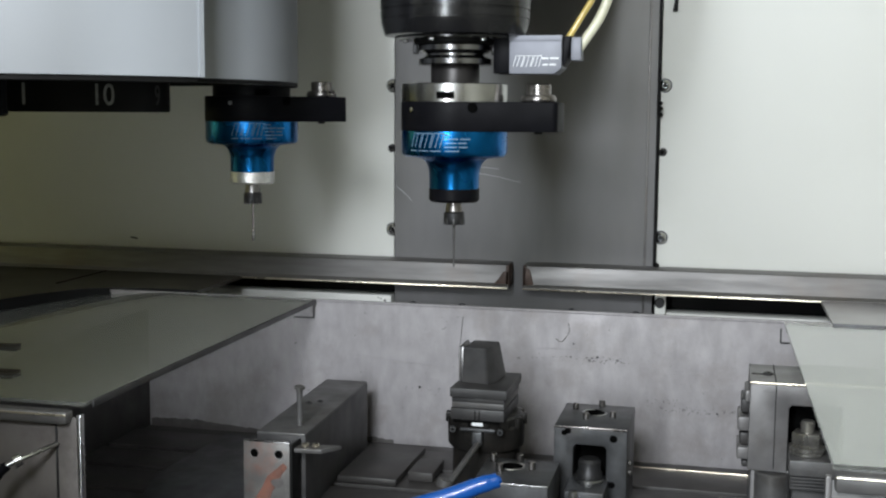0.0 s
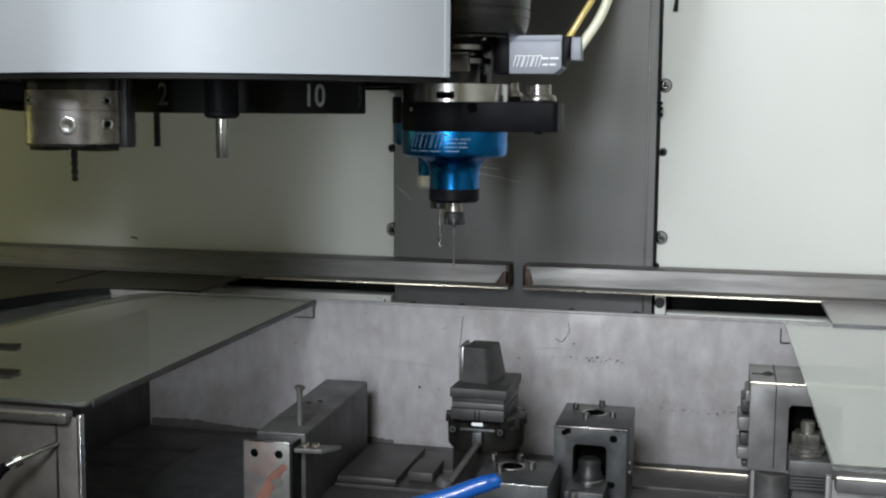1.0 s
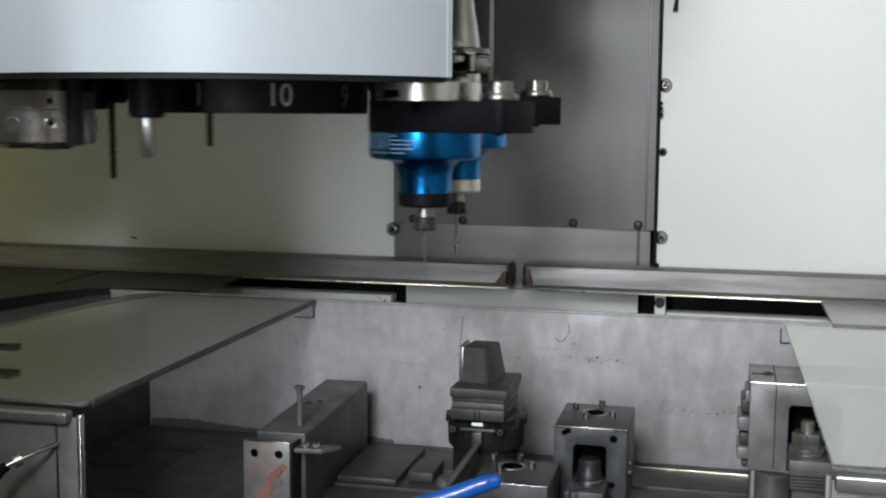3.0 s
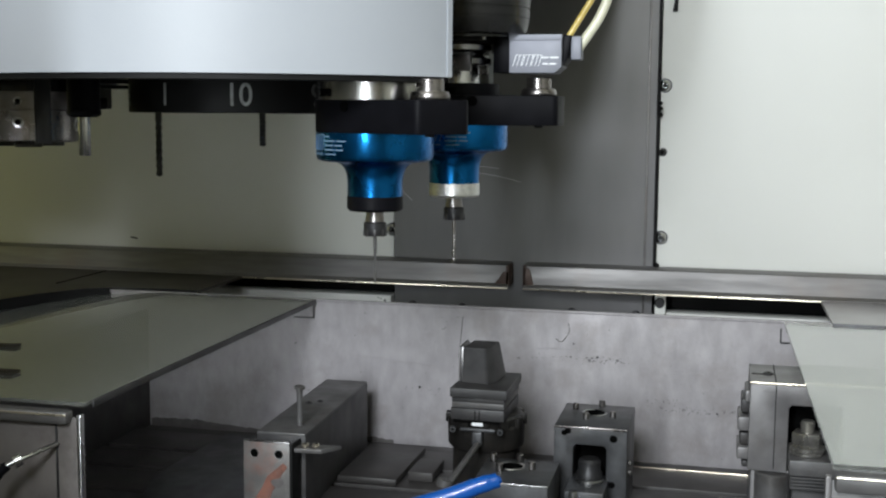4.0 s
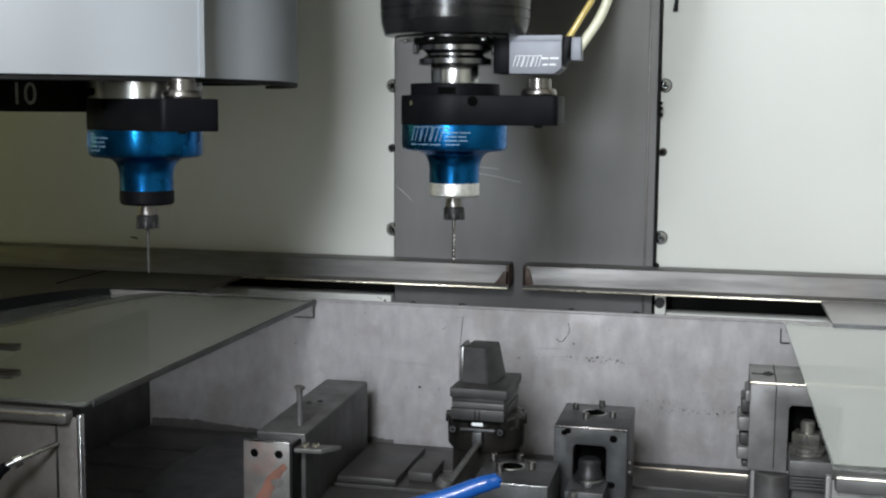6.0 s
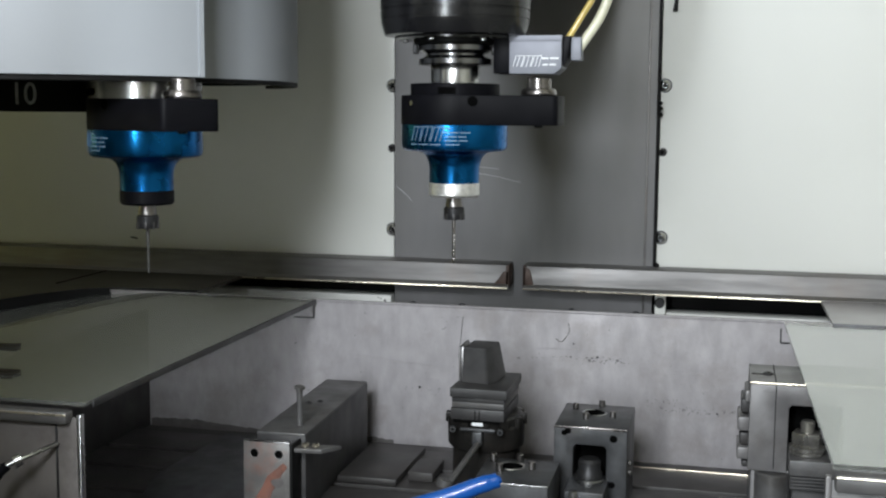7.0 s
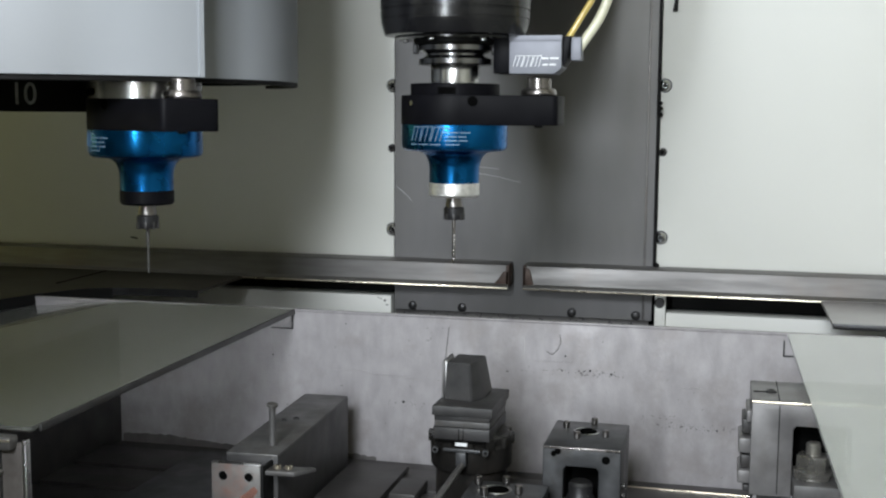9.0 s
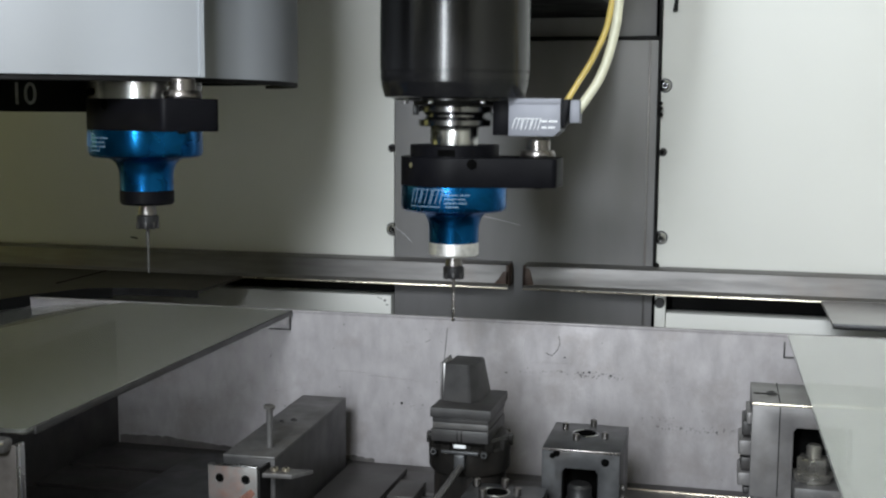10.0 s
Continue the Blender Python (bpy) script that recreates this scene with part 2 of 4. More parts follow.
def cabin():
    wl = setting("wall_back_west", box(-1.10, -0.1770, YW, YW + 0.03, 0.185, 1.40, 0.001), M_WALL, "cream painted sheet steel back wall of the cabin", "wall")
    wr = setting("wall_back_east", box(0.157, 1.00, YW, YW + 0.03, 0.185, 1.40, 0.001), M_WALL, "cream painted sheet steel back wall beside the column", "wall")
    low_w = setting("wall_low_west", box(-1.10, -0.181, YW, YW + 0.03, -0.30, 0.1622, 0.001), M_WALL, "pale painted lower back wall with oily dirt", "wall")
    low_e = setting("wall_low_east", box(0.157, 1.00, YW, YW + 0.03, -0.30, 0.156, 0.001), M_WALL, "pale painted lower back wall with oily dirt", "wall")
    setting("wall_behind_column", box(-1.10, 1.00, 0.56, 0.60, -0.30, 1.40, 0.001), M_BLACKM, "dark machine column behind the way covers", "wall")
    # Wall split round an added opening that only holds the west fill lamp.
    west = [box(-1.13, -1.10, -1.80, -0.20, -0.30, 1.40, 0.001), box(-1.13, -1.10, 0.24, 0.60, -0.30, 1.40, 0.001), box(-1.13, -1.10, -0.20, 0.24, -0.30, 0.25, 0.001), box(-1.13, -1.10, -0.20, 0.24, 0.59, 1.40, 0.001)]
    setting("wall_west", join(*west), M_SIDE, "grey painted side wall of the cabin with an added lamp opening", "wall")
    setting("wall_east", box(1.00, 1.03, -1.80, 0.60, -0.30, 1.40, 0.001), M_SIDE, "grey painted side wall of the cabin", "wall")
    setting("ceiling", box(-1.13, 1.03, -1.80, 0.60, 1.40, 1.43, 0.001), M_ROOF, "painted sheet steel cabin roof", "ceiling")
    setting("floor", box(-1.13, 1.03, -1.80, 0.60, -0.33, -0.30, 0.001), M_FLOOR, "dark oily chip pan under the table", "floor")
    setting("wall_front_west", box(-1.10, -0.75, -1.80, -1.77, -0.30, 1.40, 0.001), M_SIDE, "painted cabin front beside the open door", "wall")
    setting("wall_front_east", box(0.75, 1.00, -1.80, -1.77, -0.30, 1.40, 0.001), M_SIDE, "painted cabin front beside the open door", "wall")
    # Out of view; added so that the lamps leave the west side darker.
    setting("wall_light_blocker", box(-1.10, -0.190, -0.64, -0.62, -0.30, 0.52, 0.001), M_SIDE, "unseen painted panel added to keep lamp light off the west side", "wall")
    setting("wall_front_low", box(-0.75, 0.75, -1.80, -1.77, -0.30, -0.05, 0.001), M_SIDE, "painted cabin sill under the open door", "wall")


def wall_screw(x, z, y=YW, r=0.0082, material=None, label="domed chrome socket screw holding the cream wall panel"):
    s = empty("wall_screw", label, "screw", Matrix.Translation((x, y, z)), "wall screws")
    R = pose(0, 0, 0, 90)
    part("washer", cyl(r * 1.0, 0.0, 0.0016, 24, 0.0003, R), material or M_DARK, s)
    h = lathe([(r * 0.86, 0.0016), (r * 0.84, 0.003), (r * 0.66, 0.0052), (r * 0.42, 0.0062), (r * 0.40, 0.0058), (r * 0.36, 0.0034), (0, 0.0034)], 24, R)
    part("head", h, material or M_CHROME, s)
    part("socket", cyl(r * 0.36, 0.0030, 0.0036, 6, 0.0001, R), M_HOLE, s)
    return s


def wall_fittings():
    for x, z, r in ((0.1615, 0.433, 0.0085), (0.1615, 0.249, 0.0085), (-0.1785, 0.432, 0.0085), (-0.1785, 0.249, 0.0085)):
        wall_screw(x, z, r=r)
    for x, z in ((0.161, 0.353), (-0.1800, 0.353)):
        wall_screw(x, z, YW + 0.001, 0.0052, M_BLOCKD, "small dull grey screw set in the cream wall")
    # black rubber seals along the panel edges
    s = empty("seal_strip", "black rubber seal along the way cover edge", "seal", Matrix.Translation((0.1535, 0.421, 0.0)))
    part("strip", box(0.0000, 0.0026, 0, 0.008, 0.215, 1.0, 0.0006), M_BLACKM, s)
    for z, r in ((0.405, 0.003), (0.398, 0.0034), (0.412, 0.0024), (0.216, 0.0035)):
        part("blob", lathe([(0, -r), (r * 0.8, -r * 0.5), (r, 0), (r * 0.7, r * 0.7), (0, r)], 10, Matrix.Translation((0.004, -0.001, z))), M_BLACKM, s)
    t = empty("rubber_flap", "torn black rubber flap on the cream wall", "seal", Matrix.Translation((0.168, YW - 0.003, 0.52)))
    part("flap", prism([(0, 0), (0.006, 0.0), (0.007, 0.03), (0.0, 0.034), (0.002, 0.012)], 0, 0.002, 0.0003, pose(0, 0, 0, 90)), M_BLACKM, t)
    for x, z, r in ((-0.189, 0.1555, 0.0016), (-0.194, 0.1580, 0.0010), (-0.186, 0.1500, 0.0012), (-0.198, 0.1590, 0.0009)):
        k = empty("dirt_chip", "dark oily chip stuck on the lower wall", "chip", Matrix.Translation((x, YW - 0.0006, z)), "oily chips")
        part("chip", lathe([(0, -r), (r * 0.8, -r * 0.5), (r, 0), (r * 0.6, r * 0.8), (0, r)], 7), M_DARK, k)
    d = empty("dirt_chip", "dark metal chip stuck on the cream wall", "chip", Matrix.Translation((-0.545, YW - 0.001, 0.226)))
    part("chip", box(-0.005, 0.005, -0.001, 0.001, -0.0008, 0.0012, 0.0004, pose(0, 0, 0, 0, 10)), M_DARK, d)


def guard_bar(x0, x1, label):
    b = empty("guard_bar", label, "guard bar", Matrix.Translation((0, 0.398, 0)), "guard bars")
    # angle profile: sloping face, rolled lower lip, top flange back to the wall
    prof = [(0.026, 0.0005), (0.004, 0.0), (0.0, -0.002), (-0.003, -0.024), (-0.007, -0.0275), (-0.007, -0.0305), (-0.001, -0.0295), (0.003, -0.004), (0.026, -0.0025)]
    bm = prism(prof, x0, x1, 0.0, Matrix(((0, 0, 1, 0), (1, 0, 0, 0), (0, 1, 0, 0.2135), (0, 0, 0, 1))))
    part("angle_iron", bm, M_BAR, b)
    part("lip_edge", box(x0, x1, -0.0095, -0.0072, 0.1832, 0.1850, 0.0005), M_EDGE, b, "bright worn lower lip")
    return b


def bars_and_shelves():
    w = guard_bar(-1.09, -0.0205, "brushed steel angle guard with a worn bright lip")
    part("end_plate", box(-0.0235, -0.0195, -0.004, 0.024, 0.186, 0.2125, 0.0008), M_RUST, w, "rust stained cut end")
    part("rust_patch", prism([(-0.0205, 0.1875), (-0.0205, 0.2055), (-0.0270, 0.2040), (-0.0330, 0.1945), (-0.0385, 0.1890)], -0.0040, -0.0022, 0.0002, Matrix(((1, 0, 0, 0), (0, 0, 1, 0), (0, 1, 0, 0), (0, 0, 0, 1)))), M_RUST, w, "dark rust patch")
    e = guard_bar(-0.0015, 0.99, "brushed steel angle guard with a rusty cut end")
    part("end_plate", box(-0.0025, 0.0015, -0.004, 0.024, 0.186, 0.2125, 0.0008), M_RUST, e, "rust stained cut end")
    part("rust_patch", prism([(-0.0015, 0.1865), (-0.0015, 0.2095), (0.0055, 0.2090), (0.0085, 0.2000), (0.0110, 0.1885)], -0.0040, -0.0018, 0.0002, Matrix(((1, 0, 0, 0), (0, 0, 1, 0), (0, 1, 0, 0), (0, 0, 0, 1)))), M_RUST, e, "dark rust patch")
    for name, x0, x1, y0, lab in (("shelf_west", -1.09, -0.372, 0.262, "steel shelf plate over the bath edge, darkened as if in shade"), ("shelf_east", 0.3485, 0.99, 0.237, "pale grey steel shelf plate over the bath edge")):
        s = empty("shelf_plate", lab, "shelf plate")
        if x0 > 0:
            part("plate", box(x0, x1, y0, 0.392, 0.1815, 0.1855, 0.0008), M_PANEL2, s)
            part("front_edge", box(x0, x1, y0 - 0.0025, y0, 0.1800, 0.1857, 0.0006), M_DARK, s, "dark front edge")
        else:
            rim = [(x1, y0), (-0.440, 0.262), (-0.480, 0.253), (-0.508, 0.237), (-0.5365, 0.192), (-0.5565, 0.1385), (-0.580, 0.05), (-0.600, -0.05)]
            part("plate", prism([(x0, 0.392), (x1, 0.392)] + rim + [(x0, -0.05)], 0.1815, 0.1855, 0.0), M_SHELF, s)
            # Dark strips stand for the shadow gap and reflection below the shelf edge.
            part("front_edge", ribbon(rim[:3], 0.1765, 0.1857, 0.0025), M_DARK, s, "dark front edge")
            part("front_edge", ribbon(rim[2:], 0.1730, 0.1857, 0.0025), M_BLACKM, s, "black curved skirt added for the dark gap under the shelf")
            part("seam", box(-0.5645, -0.5615, 0.264, 0.385, 0.1853, 0.1860, 0.0002), M_HOLE, s, "dark plate seam")
    k = empty("corner_post", "chipped cream painted corner post with a dark bolt", "post")
    part("post", box(0.1570, 0.1700, 0.4210, 0.4300, 0.120, 0.1850, 0.001), M_WALL, k)
    part("bolt", cyl(0.0062, 0, 0.004, 20, 0.001, along((0.1630, 0.4210, 0.1700), (0, -1, 0))), M_DARK, k)
    # Black sheet across the open slot, in place of the shade inside it.
    setting("slot_shade_sheet", box(-1.09, 0.99, 0.47, 0.475, 0.10, 0.23, 0.001), M_BLACKM, "black sheet for the shade in the slot behind the guard bars", "slot")


# ---- way covers on the column ----


def way_covers():
    up = empty("way_cover", "grey steel telescopic way cover sheet with oily smears", "way cover", Matrix.Translation((0, 0.424, 0)))
    part("sheet", box(-0.1745, 0.1532, 0, 0.004, 0.146, 0.540, 0.0008), M_PANEL, up)
    part("side_fold", box(0.1415, 0.1445, -0.0012, -0.0002, 0.146, 0.540, 0.0003), M_BAR, up, "bright pressed fold")
    # Black strip paints the shadow gap between this sheet and the upper one.
    part("top_shadow_gap", box(-0.1745, 0.1532, -0.0005, 0.012, 0.5405, 0.545, 0.0008), M_BLACKM, up, "black strip for the shadow gap above the sheet")
    for x in (-0.150, -0.085, 0.055, 0.134):
        R = pose(x, 0, 0.1520, 90)
        part("bolt", lathe([(0, 0.0045), (0.0034, 0.0045), (0.0052, 0.0034), (0.0058, 0.0), (0, 0.0)], 20, R), M_DARK, up, "dark socket bolt")
    for x0, z0, x1, z1 in ((-0.174, 0.306, -0.152, 0.287), (-0.076, 0.325, -0.012, 0.313), (-0.078, 0.331, -0.040, 0.329)):
        a, b2 = Vector((x0, -0.0002, z0)), Vector((x1, -0.0002, z1))
        part("scratch", tube([a, (a + b2) / 2 + Vector((0, 0, 0.001)), b2], 0.00022, 6), M_WHITE, up, "fine bright scratch")
    lo = empty("way_cover", "lighter grey steel lower way cover sheet with a folded lip", "way cover", Matrix.Translation((0, 0.434, 0)))
    part("sheet", box(-0.1765, 0.1490, 0, 0.004, 0.1335, 0.40, 0.0008), M_PANEL2, lo)
    part("lip", box(-0.1765, 0.1490, -0.004, 0.004, 0.1275, 0.1335, 0.0010), M_TROUGH, lo, "chip covered folded lip")
    rnd = random.Random(5)
    flakes = bmesh.new()
    for i in range(260):
        x = rnd.uniform(-0.174, 0.135)
        c = Vector((x, -0.0006, 0.1345 + abs(rnd.gauss(0, 0.0055)) * (1.3 if x < -0.02 else 0.8)))
        r = rnd.uniform(0.0005, 0.0016)
        vs = [flakes.verts.new(c + Vector((r * math.cos(q + rnd.uniform(-0.5, 0.5)), rnd.uniform(-0.0006, 0.0003), r * 0.7 * math.sin(q)))) for q in (0, 1.6, 3.1, 4.7)]
        flakes.faces.new(vs)
    tagged(part("chips", flakes, M_DARK, lo, "dark metal chips along the lip"), kind="stuff")
    part("side_fold", box(0.1325, 0.1365, -0.0012, -0.0002, 0.16, 0.40, 0.0003), M_BAR, lo, "bright pressed fold")
    rest = empty("way_cover", "pale steel bottom way cover sheet", "way cover", Matrix.Translation((0, 0.442, 0)))
    part("sheet", box(-0.1640, 0.1350, 0, 0.004, -0.25, 0.30, 0.0008), M_WALL, rest)
    top = empty("way_cover", "light grey steel upper way cover sheet", "way cover", Matrix.Translation((0, 0.438, 0)))
    part("sheet", box(-0.1765, 0.1490, 0, 0.003, 0.42, 1.20, 0.0008), M_PANEL, top)
    return up, lo


# ---- spindle head ----


def bent(bm, r, a0=0.0):
    """Wraps flat shapes (x along the girth, z up) round an upright cylinder of radius r; a0 is the angle of x = 0."""
    for v in bm.verts:
        a = radians(a0) + v.co.x / r
        d = r + v.co.y
        v.co = Vector((d * math.cos(a), d * math.sin(a), v.co.z))
    return bm


def bars(rows, thick=0.0003):
    """Flat bars (x0, x1, z0, z1, slant), cut into short lengths so that they can be wrapped."""
    bm = bmesh.new()
    for x0, x1, z0, z1, slant in rows:
        n = max(1, int((x1 - x0) / 0.002))
        for i in range(n):
            a, b = x0 + (x1 - x0) * i / n, x0 + (x1 - x0) * (i + 1) / n
            vs = [bm.verts.new((x + (slant if z == z1 else 0), y, z)) for y in (0.0, thick) for x, z in ((a, z0), (b, z0), (b, z1), (a, z1))]
            for f in ((4, 5, 6, 7), (0, 1, 5, 4), (1, 2, 6, 5), (2, 3, 7, 6), (3, 0, 4, 7)):
                bm.faces.new([vs[k] for k in f])
    return bm


def emblem(x, z, h):
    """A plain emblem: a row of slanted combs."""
    t, s = h * 0.075, h * 0.30
    rows = []
    for a, w in ((0.0, 0.72), (0.84, 0.72), (1.68, 0.66)):
        for k in range(3):
            rows.append((x + h * (a + w * k / 2), x + h * (a + w * k / 2) + t * 0.8, z, z + h, s))
        rows.append((x + h * a + s * 0.95, x + h * (a + w) + s, z + h * 0.94, z + h, 0.0))
    return rows


def spindle_head():
    h = empty("milling_spindle", "black polished spindle nose of the milling machine", "spindle")
    part("nose", lathe([(0.0217, 0.4620), (0.050, 0.4620), (0.0535, 0.4628), (0.0535, 0.4640), (0.0620, 0.4655), (0.0650, 0.4760), (0.0653, 0.4780),
                        (0.0645, 0.4783), (0.0645, 0.4795), (0.0655, 0.4798), (0.0658, 0.4860), (0.0648, 0.4864), (0.0648, 0.4876), (0.0660, 0.4880),
                        (0.0660, 0.90), (0.0125, 0.90), (0.0125, 0.53), (0.0217, 0.4620)], 96), M_SPINDLE, h)
    part("headstock", box(-0.070, 0.110, -0.24, 0.40, 0.565, 1.00, 0.006), M_BLACK, h, "black painted spindle headstock")
    part("nose_ring", lathe([(0.0219, 0.4583), (0.0350, 0.4583), (0.0366, 0.4592), (0.0366, 0.4622), (0.0219, 0.4622), (0.0219, 0.4583)], 64), M_BLACKM, h, "matt black drive ring")
    for a in (13.5, 193.5):
        part("drive_key", box(0.0320, 0.0372, -0.007, 0.007, 0.4500, 0.4590, 0.0008, pose(0, 0, 0, 0, 0, a)), M_DARK, h, "dark steel drive key")
    for a in range(0, 360, 60):
        part("nose_bolt", cyl(0.0028, 0.4600, 0.4622, 12, 0.0003, pose(0.0437 * math.cos(radians(a + 15)), 0.0437 * math.sin(radians(a + 15)), 0)), M_SATIN, h)
    # stop block that takes the anti-rotation pin
    b = part("stop_block", prism([(0.051, 0.4325), (0.0900, 0.4325), (0.0960, 0.4375), (0.0960, 0.4645), (0.051, 0.4645)], -0.016, 0.018, 0.0006,
             Matrix(((1, 0, 0, 0), (0, 0, 1, 0), (0, 1, 0, 0), (0, 0, 0, 1)))), M_GREYALU, h, "grey anodised aluminium stop block with white engraving")
    part("top_cap", box(0.0508, 0.0963, -0.0165, 0.0185, 0.4598, 0.4650, 0.0005), M_GREYALU, b)
    ink = bars(emblem(0.0540, 0.4385, 0.0095) + [(0.0790, 0.0850, 0.4448, 0.4463, 0), (0.0862, 0.0935, 0.4448, 0.4463, 0), (0.0798, 0.0845, 0.4395, 0.4410, 0), (0.0856, 0.0915, 0.4395, 0.4410, 0)])
    ink.transform(Matrix(((1, 0, 0, 0), (0, -1, 0, -0.0161), (0, 0, 1, 0), (0, 0, 0, 1))))
    part("engraving", ink, M_WHITE, b, "white engraved emblem and small unreadable lines")
    part("bracket", box(0.036, 0.0508, -0.010, 0.030, 0.4330, 0.4700, 0.001), M_BLACK, h, "black mounting bracket")
    s = part("hose_fitting", prism([(0.0965, 0.4390), (0.1005, 0.4445), (0.1030, 0.4645), (0.0965, 0.4645)], -0.012, 0.016, 0.0006,
             Matrix(((1, 0, 0, 0), (0, 0, 1, 0), (0, 1, 0, 0), (0, 0, 0, 1)))), M_BLACK, h)
    part("elbow", box(0.1025, 0.1115, -0.006, 0.010, 0.4440, 0.4640, 0.0012), M_GREYALU, s, "grey hose elbow")
    part("hose", tube([(0.098, 0.004, 0.462), (0.1085, 0.006, 0.4800), (0.1215, 0.008, 0.5030), (0.1330, 0.010, 0.535), (0.140, 0.012, 0.60)], 0.0028, 14), M_HOSE_Y, h, "amber plastic air hose")
    part("hose", tube([(0.1065, 0.002, 0.452), (0.1150, 0.003, 0.464), (0.1260, 0.005, 0.482), (0.1345, 0.007, 0.506), (0.1405, 0.009, 0.540), (0.143, 0.012, 0.60)], 0.0042, 14), M_HOSE_W, h, "milky plastic air hose")
    return h


# ---- tools ----
TOOL_Z = 0.40


def taper_and_flange(t, shaft_mat, shaft_bottom):
    """Steep taper with its V flange; heights from the flange's place in the spindle."""
    part("taper", lathe([(0, 0.5245), (0.0090, 0.5245), (0.0095, 0.5235), (0.0095, 0.5200), (0.0120, 0.5195), (0.0215, 0.4585), (0.0215, 0.4580), (0, 0.4580)], 48), M_SATIN, t, "polished steel taper")
    part("flange", lathe([(0, 0.4580), (0.0310, 0.4580), (0.0318, 0.4572), (0.0318, 0.4530), (0.0255, 0.4500), (0.0255, 0.4485), (0.0318, 0.4455), (0.0318, 0.4412), (0.0308, 0.4402), (0, 0.4402)], 64), M_FLANGE, t, "oiled steel V flange")
    part("shaft", lathe([(0, 0.4402), (0.0212, 0.4402), (0.0215, 0.4396), (0.0215, shaft_bottom), (0, shaft_bottom)], 48), shaft_mat, t)


def hull_arm(z0, z1):
    pts = []
    for i in range(33):
        a = radians(72 + (288 - 72) * i / 32)
        pts.append((0.0474 * math.cos(a), 0.0474 * math.sin(a)))
    for cx, cy, a0 in ((0.0892, -0.0190, -90), (0.0892, 0.0190, 0)):
        for i in range(7):
            a = radians(a0 + 90 * i / 6)
            pts.append((cx + 0.0055 * math.cos(a), cy + 0.0055 * math.sin(a)))
    return prism(pts, z0, z1, 0.0009)


def speed_head(ring_kind):
    """Speed increaser; the kind tells the two apart: a black lower ring with a chrome collar, or a silver lower ring with a black collar."""
    black = ring_kind == "black"
    t = empty("spindle_speeder", "blue anodised spindle speeder with chrome collar and black lower ring" if black else
              "blue anodised spindle speeder with black collar and silver lower ring", "tool", group="spindle speeders")
    d = 0.0 if black else 0.0055
    taper_and_flange(t, M_SHAFT if black else M_CHROME, 0.4240)
    if black:
        part("collar", lathe([(0, 0.4242), (0.0463, 0.4242), (0.0470, 0.4236), (0.0470, 0.4084), (0, 0.4084)], 96), M_CHROME, t, "polished chrome collar")
    else:
        part("collar", lathe([(0, 0.4242), (0.0386, 0.4242), (0.0393, 0.4236), (0.0393, 0.4139), (0, 0.4139)], 96), M_BLACK, t, "black anodised collar")
    slot = bars([(-0.0085, 0.0065, 0.4108 + d * 0.75, 0.4168 + d * 0.7, 0)], 0.0008)
    part("slot", bent(slot, 0.0467 if black else 0.0390, -86), M_HOLE, t, "black patch for the shade in the spanner slot")
    part("arm", hull_arm(0.3830 + d, 0.4084 + d), M_BLACK, t, "black anodised anti-rotation arm")
    part("hole", cyl(0.0042, 0, 0.0006, 20, 0.0001, along((0.0250, -0.0436, 0.4035 + d), (0.21, -0.978, 0))), M_HOLE, t)
    part("set_screw", cyl(0.0022, 0, 0.0008, 12, 0.0001, along((-0.0300, -0.0359, 0.4015 + d), (-0.64, -0.77, 0))), M_SATIN, t)
    pin = part("stop_pin", lathe([(0, 0.4084 + d), (0.0150, 0.4084 + d), (0.0155, 0.4092 + d), (0.0155, 0.4118 + d), (0.0140, 0.4146 + d), (0.0108, 0.4150 + d),
                                  (0.0108, 0.4235 + d), (0.0100, 0.4243 + d), (0, 0.4243 + d)], 40, Matrix.Translation((0.0745, 0.001, 0))), M_TOOL, t, "oiled steel stop pin")
    part("pin_bolt", cyl(0.0038, 0.3808 + d, 0.3830 + d, 16, 0.0005, Matrix.Translation((0.0745, 0.001, 0))), M_BLACKM, t)
    part("housing", lathe([(0, 0.3830 + d), (0.0470, 0.3830 + d), (0.0470, 0.3648 + d), (0.0461, 0.3620 + d), (0.0434, 0.3604 + d), (0.0315, 0.3593 + d), (0.0278, 0.3577 + d), (0.0248, 0.3545 + d),
                           (0.0231, 0.3500 + d), (0.0223, 0.3455 + d), (0.0221, 0.3320), (0, 0.3320)], 96), M_BLUE, t, "blue anodised aluminium housing")
    em = emblem(-0.0425, 0.3692 + d, 0.0125)
    small = [(-0.0430, -0.0350, 0.3660 + d, 0.3669 + d, 0), (-0.0335, -0.0235, 0.3660 + d, 0.3669 + d, 0), (-0.0220, -0.0120, 0.3660 + d, 0.3669 + d, 0), (-0.0080, 0.0040, 0.3660 + d, 0.3669 + d, 0)]
    for k, (a, b) in enumerate(((-0.0100, -0.0030), (-0.0100, 0.0135), (-0.0085, 0.0100), (-0.0090, 0.0110))):
        z = 0.3795 - k * 0.0034 + d
        small += [(a, a + (b - a) * 0.55, z, z + 0.0011, 0), (a + (b - a) * 0.62, b, z, z + 0.0011, 0)]
    part("engraving", bent(bars(em + small), 0.0471, -77), M_INK, t, "white engraved emblem and small unreadable lines")
